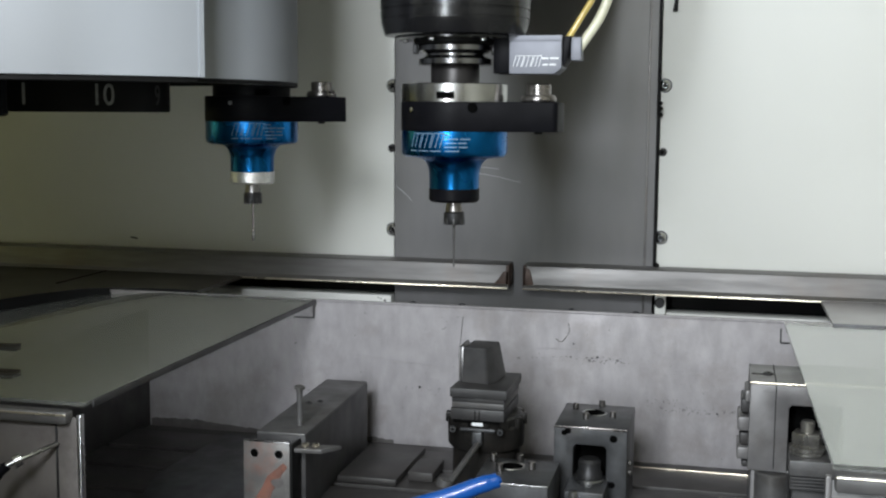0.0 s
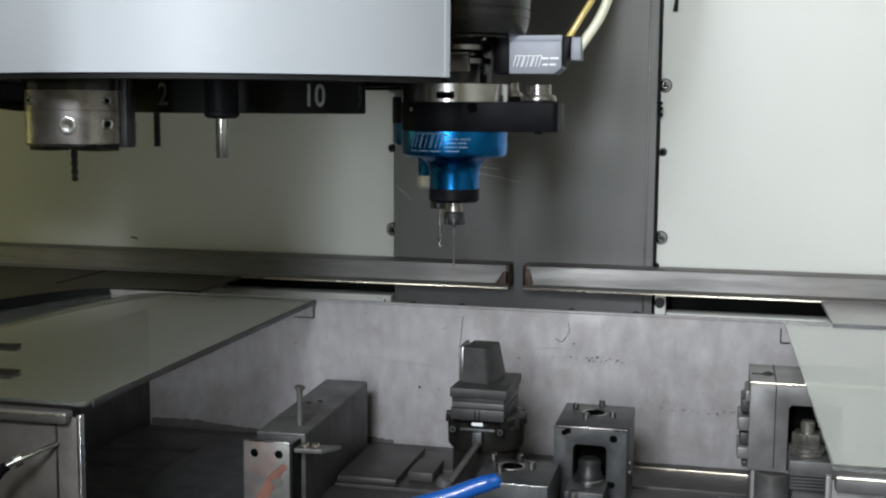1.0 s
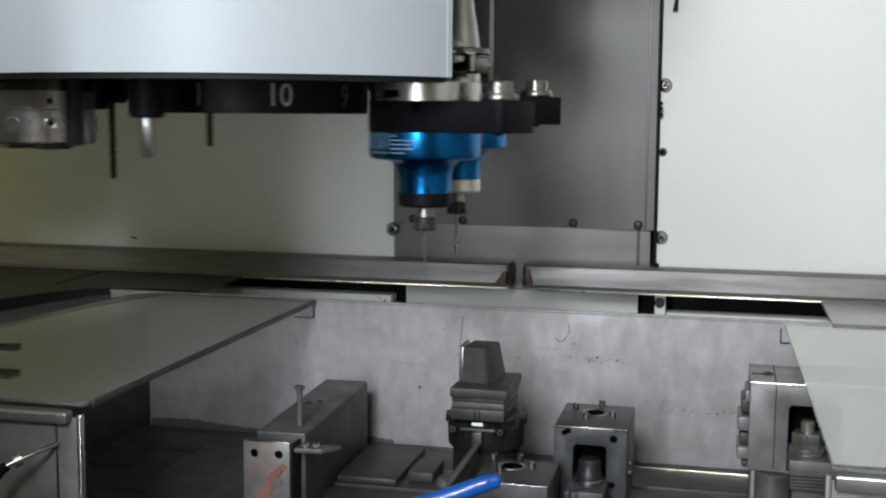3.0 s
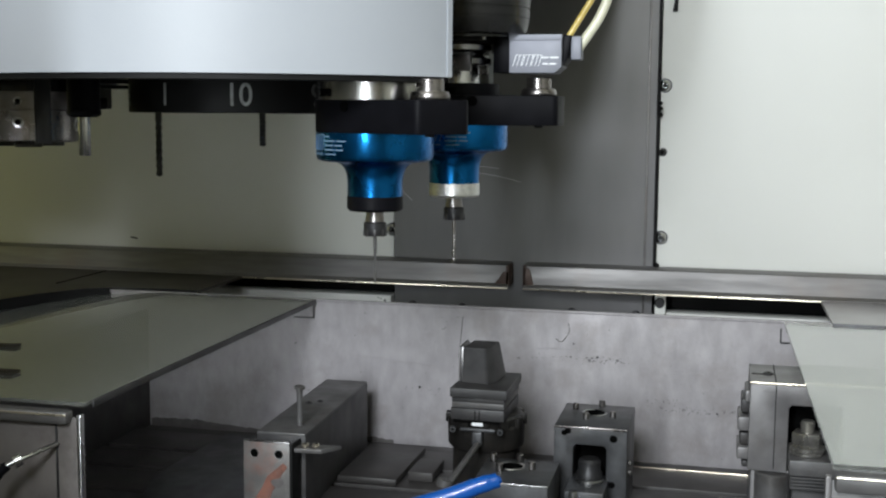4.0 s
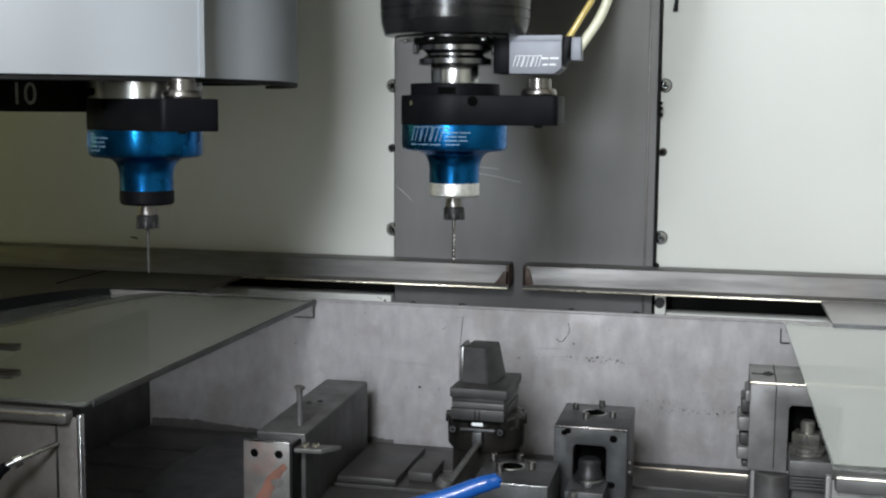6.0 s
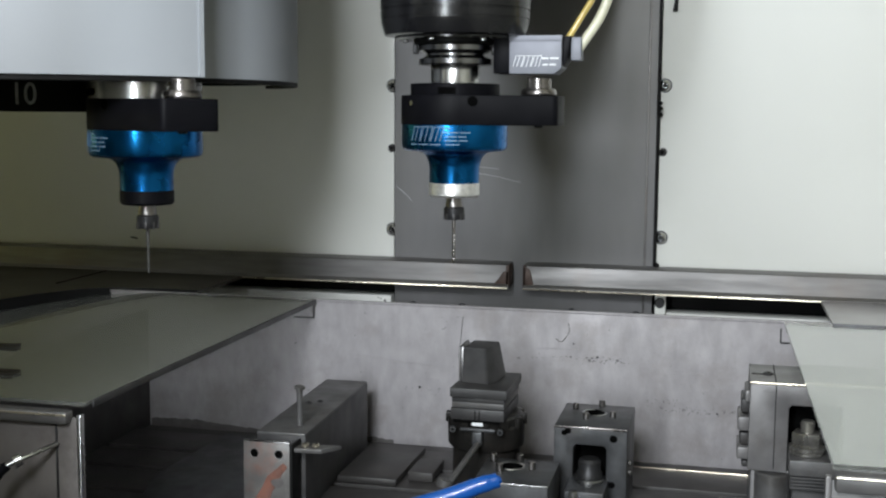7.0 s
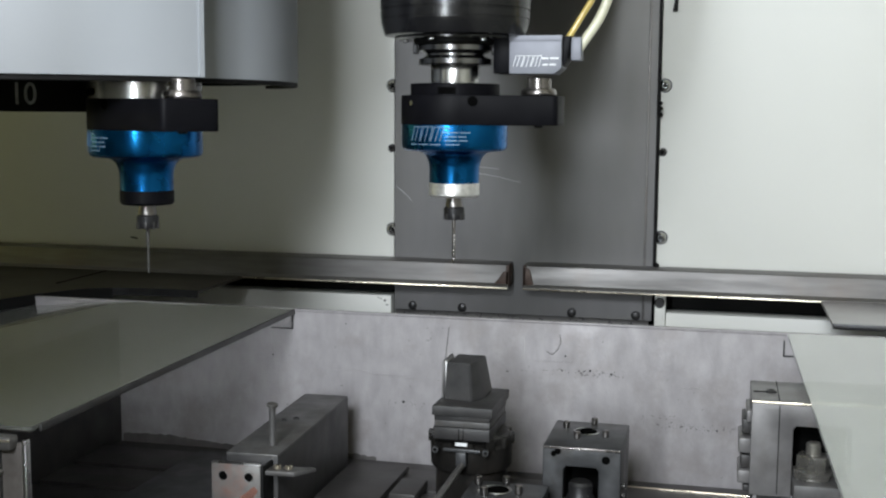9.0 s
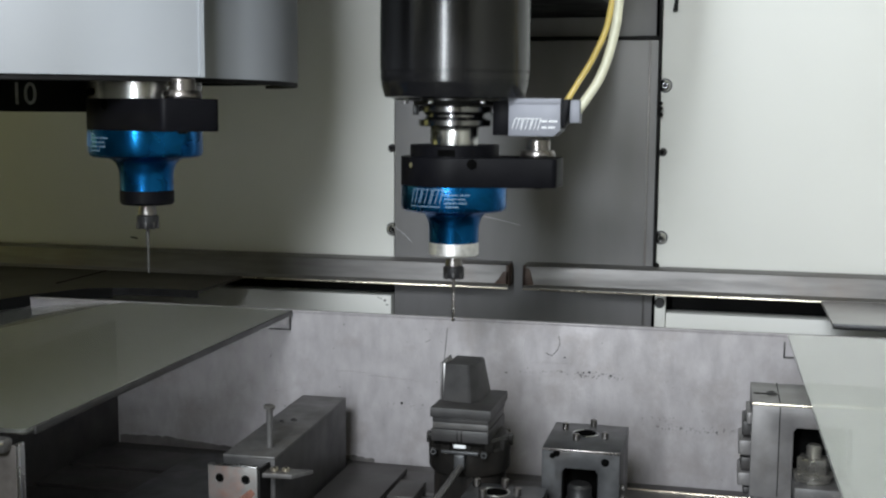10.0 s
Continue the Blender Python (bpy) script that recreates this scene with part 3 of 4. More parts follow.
    if black:
        part("lower_ring", lathe([(0, 0.3323), (0.0222, 0.3323), (0.0225, 0.3319), (0.0225, 0.3224), (0.0206, 0.3204), (0, 0.3204)], 64), M_BLACK, t, "black lower ring")
    else:
        part("lower_ring", lathe([(0, 0.3373), (0.0223, 0.3373), (0.0226, 0.3369), (0.0226, 0.3267), (0.0206, 0.3247), (0, 0.3247)], 64), M_KNURL, t, "bright silver lower ring")
    z = 0.3204 if black else 0.3247
    part("stub", lathe([(0, z), (0.0072, z), (0.0070, z - 0.004), (0.0076, z - 0.0060), (0.0076, z - 0.0102), (0, z - 0.0102)], 24), M_TOOL, t, "oiled steel stub")
    nut = part("collet_nut", lathe([(0, z - 0.0085), (0.0076, z - 0.0088), (0.0093, z - 0.0102), (0.0093, z - 0.0150), (0.0086, z - 0.0192), (0.0078, z - 0.0204), (0.0030, z - 0.0206), (0, z - 0.0206)], 32), M_DARK, t, "dark collet nut")
    for a in range(0, 360, 45):
        part("spanner_groove", box(0.0078, 0.0096, -0.0012, 0.0012, z - 0.0206, z - 0.0150, 0.0003, pose(0, 0, 0, 0, 0, a + 12)), M_BLOCKD, nut)
    tip = 0.2612 if black else 0.2648
    if black:
        part("drill", lathe([(0, z - 0.019), (0.0014, z - 0.019), (0.0013, z - 0.035), (0.0009, z - 0.036), (0.0009, tip + 0.001), (0, tip)], 10), M_BLOCK, t, "thin dark steel drill")
    else:
        part("drill", fluted(0.0016, z - 0.019, tip), M_TOOL, t, "fluted twist drill")
    return t


def fluted(r, z1, z0, n=14):
    bm = bmesh.new()
    rings = []
    steps = 40
    for i in range(steps + 1):
        z = z1 + (z0 - z1) * i / steps
        twist = i * 0.75
        k = 0.38 if i > 10 else 0.0
        rr = r if i < steps else r * 0.15
        rings.append([bm.verts.new(((rr * (1 - k * max(0, math.cos(2 * (2 * math.pi * j / n + twist))))) * math.cos(2 * math.pi * j / n),
                                    (rr * (1 - k * max(0, math.cos(2 * (2 * math.pi * j / n + twist))))) * math.sin(2 * math.pi * j / n), z)) for j in range(n)])
    for a, b in zip(rings, rings[1:]):
        for j in range(n):
            l = (j + 1) % n
            bm.faces.new((a[j], a[l], b[l], b[j]))
    bm.faces.new(rings[0])
    bm.faces.new(rings[-1])
    return bm


def drill_holder(r, tip, label):
    t = empty("drill_holder", label, "tool", group="stored tools")
    taper_and_flange(t, M_BLACK, 0.4240)
    part("chuck", lathe([(0, 0.4240), (0.019, 0.4240), (0.019, 0.4110), (0.013, 0.4060), (0, 0.4060)], 32), M_BLACK, t)
    part("drill", fluted(r, 0.4060, tip), M_DARK, t, "dark twist drill")
    return t


def pin_holder():
    t = empty("end_mill_holder", "black end mill holder with a plain bright shank", "tool", group="stored tools")
    taper_and_flange(t, M_BLACK, 0.4240)
    part("body", lathe([(0, 0.4240), (0.0128, 0.4240), (0.0126, 0.3990), (0.0132, 0.3985), (0.0132, 0.3955), (0.0105, 0.3935), (0, 0.3935)], 40), M_BLACK, t)
    part("shank", lathe([(0, 0.3935), (0.0047, 0.3935), (0.0047, 0.3640), (0.0043, 0.3634), (0, 0.3634)], 28), M_CHROME, t, "bright round shank")
    return t


def boring_head():
    t = empty("boring_head", "satin steel boring head with socket screws", "tool", group="stored tools")
    taper_and_flange(t, M_BLACK, 0.4330)
    part("cap", lathe([(0, 0.4330), (0.0400, 0.4330), (0.0418, 0.4310), (0.0420, 0.4140), (0, 0.4140)], 64), M_SPINDLE, t, "black upper flange")
    part("body", lathe([(0, 0.4140), (0.0415, 0.4140), (0.0415, 0.3995), (0.0411, 0.3992), (0.0411, 0.3986), (0.0417, 0.3983), (0.0417, 0.3735), (0.0400, 0.3715), (0, 0.3715)], 72), M_TOOL, t)
    part("balance_bar", box(0.0370, 0.0455, -0.0065, 0.0065, 0.3705, 0.4320, 0.0010, pose(0, 0, 0, 0, 0, 104)), M_DARK, t, "dark side bar")
    for a, z, r in ((36, 0.3870, 0.0066), (77, 0.3885, 0.0046), (-14, 0.4060, 0.0034), (77, 0.4062, 0.0034), (156, 0.3870, 0.0066), (-84, 0.3870, 0.0066)):
        c, s = math.cos(radians(a)), math.sin(radians(a))
        p = part("socket_screw", lathe([(0, 0.0006), (r * 0.5, 0.0009), (r * 0.9, 0.0014), (r, 0.0012), (r, 0.0), (0, 0.0)], 24, along((0.0410 * c, 0.0410 * s, z), (c, s, 0))), M_CHROME if r > 0.005 else M_SATIN, t)
        if r < 0.005:
            part("socket", cyl(r * 0.60, 0.0012, 0.0017, 6, 0.0001, along((0.0410 * c, 0.0410 * s, z), (c, s, 0))), M_HOLE, p)
    for x0, x1, y in ((-0.030, -0.012, -0.02), (0.006, 0.026, -0.018), (-0.010, 0.012, 0.02)):
        part("jaw", box(x0, x1, y - 0.012, y + 0.012, 0.3675, 0.3720, 0.0008), M_DARK, t)
    return t


# ---- tool changer ----
RP = 0.194


def carousel():
    c = empty("tool_changer", "white shrouded rotary tool changer with a black numbered drum", "tool changer", Matrix.Translation((-RP, 0, 0)))
    part("shroud", arc_wall(0.2668, 0.2695, -215, -33.6, 0.4256, 0.80, 96), M_COVER, c, "off-white painted curved front shroud")
    part("shroud_edge", arc_wall(0.2656, 0.2710, -34.4, -33.5, 0.4256, 0.80, 2), M_COVER, c)
    part("shroud_rim", arc_wall(0.2400, 0.2670, -215, -34.4, 0.4215, 0.4252, 96), M_BLACKM, c, "black shroud rim")
    door = part("shutter", arc_wall(0.2298, 0.2323, -58, 47, 0.4262, 0.80, 64), M_COVER, c, "grey painted curved sliding shutter")
    part("shutter_rim", arc_wall(0.2210, 0.2319, -58, 47, 0.4225, 0.4258, 48), M_BLACKM, door, "black shutter rim")
    part("shutter_edge", arc_wall(0.2288, 0.2333, -58.6, -57.8, 0.4262, 0.80, 2), M_COVER, door)
    part("inner_shell", arc_wall(0.2260, 0.2280, 40, 215, 0.4265, 0.80, 64), M_BLACKM, c, "matt black rear shell")
    drum = part("drum", lathe([(0, 0.3972), (0.1065, 0.3972), (0.1080, 0.3980), (0.1080, 0.4300), (0.150, 0.4302), (0.150, 0.4340), (0.09, 0.4345), (0.09, 0.62), (0, 0.62)], 96), M_BLACKM, c, "matt black pocket drum")
    for k, n in enumerate(("9", "10", "1", "2", "3", "4", "5", "6", "7", "8")):
        cu = bpy.data.curves.new("digits", "FONT")
        cu.body, cu.size, cu.align_x, cu.extrude, cu.offset = n, 0.0270, "CENTER", 0.0002, 0.0002
        ob = bpy.data.objects.new("digits", cu)
        scene.collection.objects.link(ob)
        me = bpy.data.meshes.new_from_object(ob.evaluated_get(bpy.context.evaluated_depsgraph_get()))
        bm = bmesh.new()
        bm.from_mesh(me)
        bpy.data.objects.remove(ob)
        for v in bm.verts:
            v.co = Vector((v.co.x * 0.85, -v.co.z, v.co.y + 0.4037))
        # The 9 gets a darker colour than the other numbers.
        part("number", bent(bm, 0.1082, -36 * k), M_DIGIT_DARK if n == "9" else M_DIGIT, drum, "faded white pocket number")
    for k in range(10):
        a = pose(0, 0, 0, 0, 0, -36 * k)
        fork = lambda w, x: [(0.140, -0.040), (0.216, -0.040), (0.216, -w), (x, -w), (x, w), (0.216, w), (0.216, 0.040), (0.140, 0.040)]
        part("gripper", prism(fork(0.0325, 0.1670), 0.4340, 0.4482, 0.0008, a), M_TOOL, drum, "bright steel gripper fork")
        part("gripper_lip", prism(fork(0.0245, 0.1745), 0.4484, 0.4501, 0.0003, a), M_SATIN, drum, "thin bright lip held in the tool groove")
    # Off-screen block added to cut lamp light on the wall's west end.
    part("shade_block", box(-0.69, -0.285, -0.15, 0.26, 0.400, 0.80, 0.002), M_BLACKM, c, "unseen matt black block added to shade the west wall")
    part("hose", tube([(-0.19, -0.145, 0.452), (-0.215, -0.130, 0.425), (-0.205, -0.110, 0.408), (-0.17, -0.075, 0.402), (-0.12, -0.045, 0.405)], 0.0052, 12), M_BLACKM, c, "black ribbed hose")
    return c, door, drum


# ---- machine table, bath and what stands on it ----


def bath():
    b = empty("coolant_bath", "worn grey steel bath round the machine table", "bath")
    part("back_wall", box(-0.62, 0.72, 0.2500, 0.2535, -0.06, 0.1825, 0.0008), M_TROUGH, b, "scuffed and stained steel back wall")
    part("rim", box(-0.62, 0.72, 0.2492, 0.2545, 0.1807, 0.1837, 0.0008), M_TROUGH, b)
    # West wall gets darker steel than the east one: shade in its colour.
    part("side_wall", box(-0.436, -0.432, -0.252, 0.2500, -0.06, 0.1600, 0.0008), M_BLOCKD, b, "steel side wall, darker to stand for the shade")
    part("side_wall", box(0.600, 0.604, -0.252, 0.2500, -0.06, 0.1770, 0.0008), M_TROUGH, b)
    part("front_panel", box(-0.90, -0.2245, -0.2580, -0.2545, -0.20, 0.1730, 0.001), M_FRONT, b, "grey steel front panel")
    part("front_panel", box(0.3065, 0.95, -0.2690, -0.2655, -0.20, 0.1730, 0.001), M_BLOCK, b)
    part("panel_edge", box(-0.2245, -0.2212, -0.2590, -0.2530, -0.20, 0.1755, 0.0008), M_SATIN, b, "bright worn panel edge")
    part("panel_edge", box(0.3030, 0.3065, -0.2700, -0.2640, -0.20, 0.1755, 0.0008), M_JAW, b, "bright worn panel edge")
    part("front_lip", box(-0.90, -0.2285, -0.2660, -0.2550, 0.1690, 0.1790, 0.0025), M_BAR, b, "rolled worn front lip")
    part("front_lip", box(0.3080, 0.95, -0.2770, -0.2660, 0.1670, 0.1790, 0.0025), M_BLOCK, b, "rolled worn front lip")
    part("lip_edge", box(-0.90, -0.2290, -0.2668, -0.2652, 0.1755, 0.1772, 0.0005), M_EDGE, b, "bright worn lip edge")
    part("lip_edge", box(0.3085, 0.95, -0.2776, -0.2764, 0.1765, 0.1777, 0.0005), M_EDGE, b, "bright worn lip edge")
    part("seam", box(-0.2420, -0.2405, -0.2592, -0.2578, -0.20, 0.169, 0.0004), M_DARK, b)
    h = part("handle", tube([(-0.262, -0.290, 0.1435), (-0.268, -0.293, 0.137), (-0.274, -0.294, 0.124), (-0.275, -0.290, 0.10), (-0.270, -0.262, 0.085)], 0.0036, 14), M_BLACK, b, "black bent handle")
    part("rod", tube([(-0.240, -0.259, 0.1530), (-0.250, -0.280, 0.1490), (-0.263, -0.291, 0.1432)], 0.0017, 12), M_SATIN, h, "bright steel rod")
    part("collar", cyl(0.0046, -0.003, 0.003, 20, 0.0006, along((-0.256, -0.286, 0.1465), (-0.7, -0.5, -0.3))), M_SATIN, h)
    part("clip", join(box(-0.246, -0.2205, 0.2470, 0.2482, 0.1615, 0.1628, 0.0003), box(-0.2218, -0.2205, 0.2470, 0.2482, 0.1615, 0.1770, 0.0003)), M_DARK, b, "thin steel clip")
    part("clip", join(box(0.2975, 0.308, 0.2470, 0.2482, 0.1600, 0.1613, 0.0003), box(0.2975, 0.2988, 0.2470, 0.2482, 0.1600, 0.1760, 0.0003)), M_DARK, b, "thin steel clip")
    for x, z, r in ((0.080, 0.1475, 0.0016), (-0.262, 0.163, 0.001), (-0.16, 0.17, 0.0012), (-0.095, 0.0875, 0.0024), (0.236, 0.079, 0.0018), (0.106, 0.1335, 0.0022), (0.100, 0.1325, 0.0016), (0.128, 0.131, 0.0020), (-0.245, 0.131, 0.0014)):
        part("chip", lathe([(0, -0.0004), (r * 0.65, -0.0003), (r * 0.5, 0.0004), (0, 0.0005)], 7, along((x, 0.2496, z), (0, -1, 0.1))), M_DARK, b)
    rnd = random.Random(11)
    grime = [(-0.430 + 0.0035 * i, 0.0285 + 0.0025 * math.sin(i * 0.11) + rnd.uniform(-0.0008, 0.0012) - 0.00006 * i) for i in range(88)]
    part("oil_stain", prism([(-0.430, 0.0), (-0.1255, 0.0)] + grime[::-1], 0.2494, 0.2498, 0.0, Matrix(((1, 0, 0, 0), (0, 0, 1, 0), (0, 1, 0, 0), (0, 0, 0, 1)))), M_STAIN, b, "ragged dark oil stain")
    specks = bmesh.new()
    for x0, x1, z, dz, n in ((0.095, 0.140, 0.131, 0.002, 60), (0.03, 0.095, 0.131, 0.002, 26), (0.170, 0.270, 0.0810, 0.002, 90), (0.16, 0.20, 0.089, 0.002, 18), (-0.12, -0.07, 0.083, 0.004, 14), (-0.42, 0.30, 0.10, 0.04, 60), (-0.07, -0.05, 0.166, 0.005, 14)):
        for i in range(n):
            c = Vector((rnd.uniform(x0, x1), 0.2496, z + rnd.gauss(0, dz)))
            r = rnd.uniform(0.0002, 0.0006) * (1.9 if rnd.random() < 0.08 else 1.0)
            if not 0.03 < c.z < 0.172:
                continue
            specks.faces.new([specks.verts.new(c + Vector((r * rnd.uniform(0.8, 2.0) * math.cos(q), rnd.uniform(-0.0002, 0.0002), r * math.sin(q)))) for q in (0, 1.2, 2.4, 3.6, 4.9)])
    tagged(part("dirt_specks", specks, M_SPECK, b, "small dark dirt specks"), kind="stuff")
    for pts in (((0.0735, 0.2497, 0.170), (0.0745, 0.2497, 0.160), (0.067, 0.2497, 0.149), (0.060, 0.2497, 0.152)), ((-0.045, 0.2497, 0.172), (-0.047, 0.2497, 0.150), (-0.050, 0.2497, 0.125))):
        part("stain_line", tube(pts, 0.00035, 6), M_BLOCK, b, "dark oil run")
    for i in range(9):
        x, z = rnd.uniform(-0.25, 0.42), rnd.uniform(0.06, 0.168)
        run, rise = (rnd.uniform(0.02, 0.06), rnd.uniform(-0.004, 0.004)) if i % 3 else (rnd.uniform(-0.004, 0.004), -rnd.uniform(0.02, 0.045))
        part("scratch", tube([(x, 0.2499, z), (x + run * 0.5, 0.2499, z + rise * 0.5 + rnd.uniform(-0.001, 0.001)), (x + run, 0.2499, max(0.03, z + rise))], 0.00014, 5), M_PANEL2, b, "fine wiped scratch")
    return b


def sliced(plan, z0, z1):
    """A slab whose plan runs along the front and back again; it is cut into strips that can bend."""
    n = len(plan) // 2
    bm = bmesh.new()
    cols = [[bm.verts.new((*plan[a], z)) for a, z in ((i, z0), (len(plan) - 1 - i, z0), (len(plan) - 1 - i, z1), (i, z1))] for i in range(n)]
    for p, q in zip(cols, cols[1:]):
        for k in range(4):
            bm.faces.new((p[k], q[k], q[(k + 1) % 4], p[(k + 1) % 4]))
    bm.faces.new(cols[0])
    bm.faces.new(cols[-1][::-1])
    return bm


def cover_sheets():
    out = []
    for x0, x1, y0, y1, lab in ((-0.95, -0.2205, -0.2535, 0.2480, "clear plastic cover sheet over the bath with a shade-darkened film"), (0.3025, 0.95, -0.2690, 0.2480, "clear plastic cover sheet over the bath")):
        s = empty("cover_sheet", lab, "cover sheet", group="bath cover sheets")
        if x0 < 0:
            edges = [x0] + [-0.60 + 0.02 * k for k in range(17)] + [x1]
            plan = [(a, y0) for a in edges] + [(a, y1) for a in edges[::-1]]
        else:
            plan = [(x0 + 0.0045, y0), (x1, y0), (x1, y1), (x0 - 0.0014, y1)]
        part("sheet", sag(sliced(plan, 0.1808, 0.1835)), M_SHEET, s).visible_shadow = False
        # Extra film under the sheet casts a part shadow; west one darker for shade.
        part("film", sag(sliced(plan, 0.1796, 0.1804)), M_FILM_SHADE if x0 < 0 else M_FILM, s, "cloudy underside film added to dim the light below")
        if x0 < 0:
            part("edge", box(x1, x1 + 0.0022, y0 + 0.01, y1, 0.1780, 0.1836, 0.0006), M_BLOCKD, s, "dark sawn edge")
            part("tab", sag(box(-0.43, -0.386, -0.092, -0.080, 0.1837, 0.1862, 0.0006)), M_SHELF, s, "dark flat tab")
            part("tab", sag(box(-0.40, -0.324, -0.190, -0.176, 0.1837, 0.1862, 0.0006)), M_SHELF, s, "dark flat tab")
        out.append(s)
    return out


def table():
    t = empty("machine_table", "oily dark steel machine table with slots", "machine table")
    part("pan", box(-0.62, 0.70, 0.2120, 0.2490, -0.04, 0.0200, 0.001), M_FLOOR, t)
    x = -0.43
    for y0, y1 in ((0.146, 0.210), (0.078, 0.136), (0.008, 0.068), (-0.062, -0.002), (-0.13, -0.072), (-0.26, -0.14)):
        part("slot_land", box(x, 0.60, y0, y1, -0.03, 0.026, 0.0012), M_FLOOR, t)
    part("slot_floor", box(x, 0.60, -0.26, 0.212, -0.05, -0.012, 0.001), M_DARK, t)
    part("bright_edge", box(0.14, 0.60, 0.2085, 0.2112, 0.0245, 0.0266, 0.0006), M_EDGE, t, "bright worn edge")
    return t


def cap_screw(p, r, h, parent, material=None, way=(0, 0, 1), name="cap_screw"):
    m = along(p, way)
    s = part(name, cyl(r, 0, h, 20, r * 0.15, m), material or M_SATIN, parent)
    part("socket", cyl(r * 0.5, h - 0.0001, h + 0.0002, 6, 0.00005, m), M_HOLE, s)
    return s


def fixtures():
    out = []
    # long bar with a standing bolt
    b = empty("fixture_bar", "long dark steel fixture bar on the machine table", "fixture", Matrix.Translation((-0.1635, 0.08, 0)) @ pose(0, 0, 0, 0, 0, 2.1) @ Matrix.Translation((0.1635, -0.08, 0)))
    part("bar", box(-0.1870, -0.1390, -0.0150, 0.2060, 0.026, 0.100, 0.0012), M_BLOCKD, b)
    # Thin lighter top puts the lit look of the upper face into colour.
    part("top_plate", box(-0.1868, -0.1392, -0.0152, 0.2058, 0.0985, 0.1012, 0.0008), M_BLOCK, b, "grey top face, lighter as if lit")
    bolt = part("standing_bolt", cyl(0.0030, 0.100, 0.1370, 20, 0.0005, Matrix.Translation((-0.1540, 0.0135, 0))), M_BLOCK, b, "upright steel bolt")
    part("bolt_head", cyl(0.0052, 0, 0.0030, 20, 0.0006, along((-0.1542, 0.0135, 0.1365), (0.12, 0, 1))), M_BLOCK, bolt)
    for x, y in ((-0.172, 0.096), (-0.1625, 0.105)):
        cap_screw((x, y, 0.1010), 0.0032, 0.0016, b, M_BLOCKD)
    out.append(b)
    p = empty("angle_bracket", "grey steel angle bracket with rusty smears and two holes", "bracket")
    part("face", box(-0.1870, -0.1420, -0.0390, -0.0350, 0.026, 0.0985, 0.0007), M_BRACKET, p, "grey steel face with rust red smears")
    part("top_edge", box(-0.1872, -0.1418, -0.0392, -0.0348, 0.0980, 0.0992, 0.0004), M_SATIN, p, "bright cut top edge")
    # Black plate stands for the shaded gap between bracket and bar.
    part("side", box(-0.1420, -0.1395, -0.0388, -0.0152, 0.026, 0.0970, 0.0007), M_BLACKM, p, "black plate for the dark gap behind the bracket")
    for x in (-0.1762, -0.1525):
        part("hole", cyl(0.0036, 0, 0.0004, 20, 0.0001, along((x, -0.0390, 0.0875), (0, -1, 0))), M_HOLE, p)
        part("hole_edge", lathe([(0.0036, 0.0004), (0.0041, 0.0005), (0.0041, 0.0), (0.0036, 0.0)], 20, along((x, -0.0390, 0.0875), (0, -1, 0))), M_SATIN, p)
    flat = Matrix(((1, 0, 0, 0), (0, 0, 1, 0), (0, 1, 0, 0), (0, 0, 0, 1)))
    part("rust_smear", prism([(-0.1800, 0.030), (-0.1756, 0.045), (-0.1690, 0.055), (-0.1640, 0.066), (-0.1560, 0.073), (-0.1480, 0.080), (-0.1440, 0.076), (-0.1500, 0.068),
                              (-0.1530, 0.060), (-0.1590, 0.052), (-0.1630, 0.040), (-0.1680, 0.030)], -0.0394, -0.0391, 0.0, flat), M_SMEAR, p, "orange rust smear")
    part("oil_mark", prism([(-0.1540 + 0.0062 * math.cos(a / 10 * math.tau), 0.0610 + 0.0040 * math.sin(a / 10 * math.tau) * (1.2 if a % 3 else 0.8)) for a in range(10)], -0.0397, -0.0395, 0.0, flat), M_STAIN, p, "dark oil mark")
    q = part("wing", prism([(-0.1385, -0.020), (-0.1000, -0.016), (-0.1130, -0.034), (-0.1385, -0.036)], 0.0895, 0.0935, 0.0006), M_BLOCK, p)
    for x, y in ((-0.131, -0.027), (-0.121, -0.026)):
        cap_screw((x, y, 0.0935), 0.0034, 0.0030, p, M_EDGE)
    out.append(p)
    # tall clamp on a round base
    r = empty("round_riser", "dark oily round riser on the machine table", "riser")
    part("plate", cyl(0.0330, 0.026, 0.0780, 48, 0.0012, Matrix.Translation((0.0165, 0.084, 0))), M_OIL, r)
    out.append(r)
    v = empty("workholding_clamp", "dark grey stepped clamp on a round base", "clamp")
    ctr = Matrix.Translation((0.0165, 0.082, 0))
    part("round_base", lathe([(0, 0.078), (0.0360, 0.078), (0.0372, 0.080), (0.0378, 0.0990), (0.0358, 0.1015), (0.0358, 0.1080), (0.0335, 0.1100), (0, 0.1100)], 64, ctr), M_OIL, v, "dark round base with notches")
    for a in range(0, 360, 30):
        part("notch_block", box(0.0330, 0.0396, -0.0045, 0.0045, 0.0990, 0.1085, 0.0008, ctr @ pose(0, 0, 0, 0, 0, a + 8)), M_OIL, v)
    rot = Matrix.Translation((0.0158, 0.080, 0)) @ pose(0, 0, 0, 0, 0, -1)
    part("body", box(-0.0265, 0.0255, -0.0350, 0.0380, 0.1090, 0.1200, 0.0008, rot), M_BLOCKD, v)
    part("upper_body", box(-0.0255, 0.0250, -0.0335, 0.0370, 0.1204, 0.1265, 0.0006, rot), M_BLOCK, v, "lighter ground upper body")
    for x in (-0.0030, 0.0010):
        part("body_groove", box(x, x + 0.0008, -0.0353, -0.0348, 0.1095, 0.1195, 0.0001, rot), M_HOLE, v)
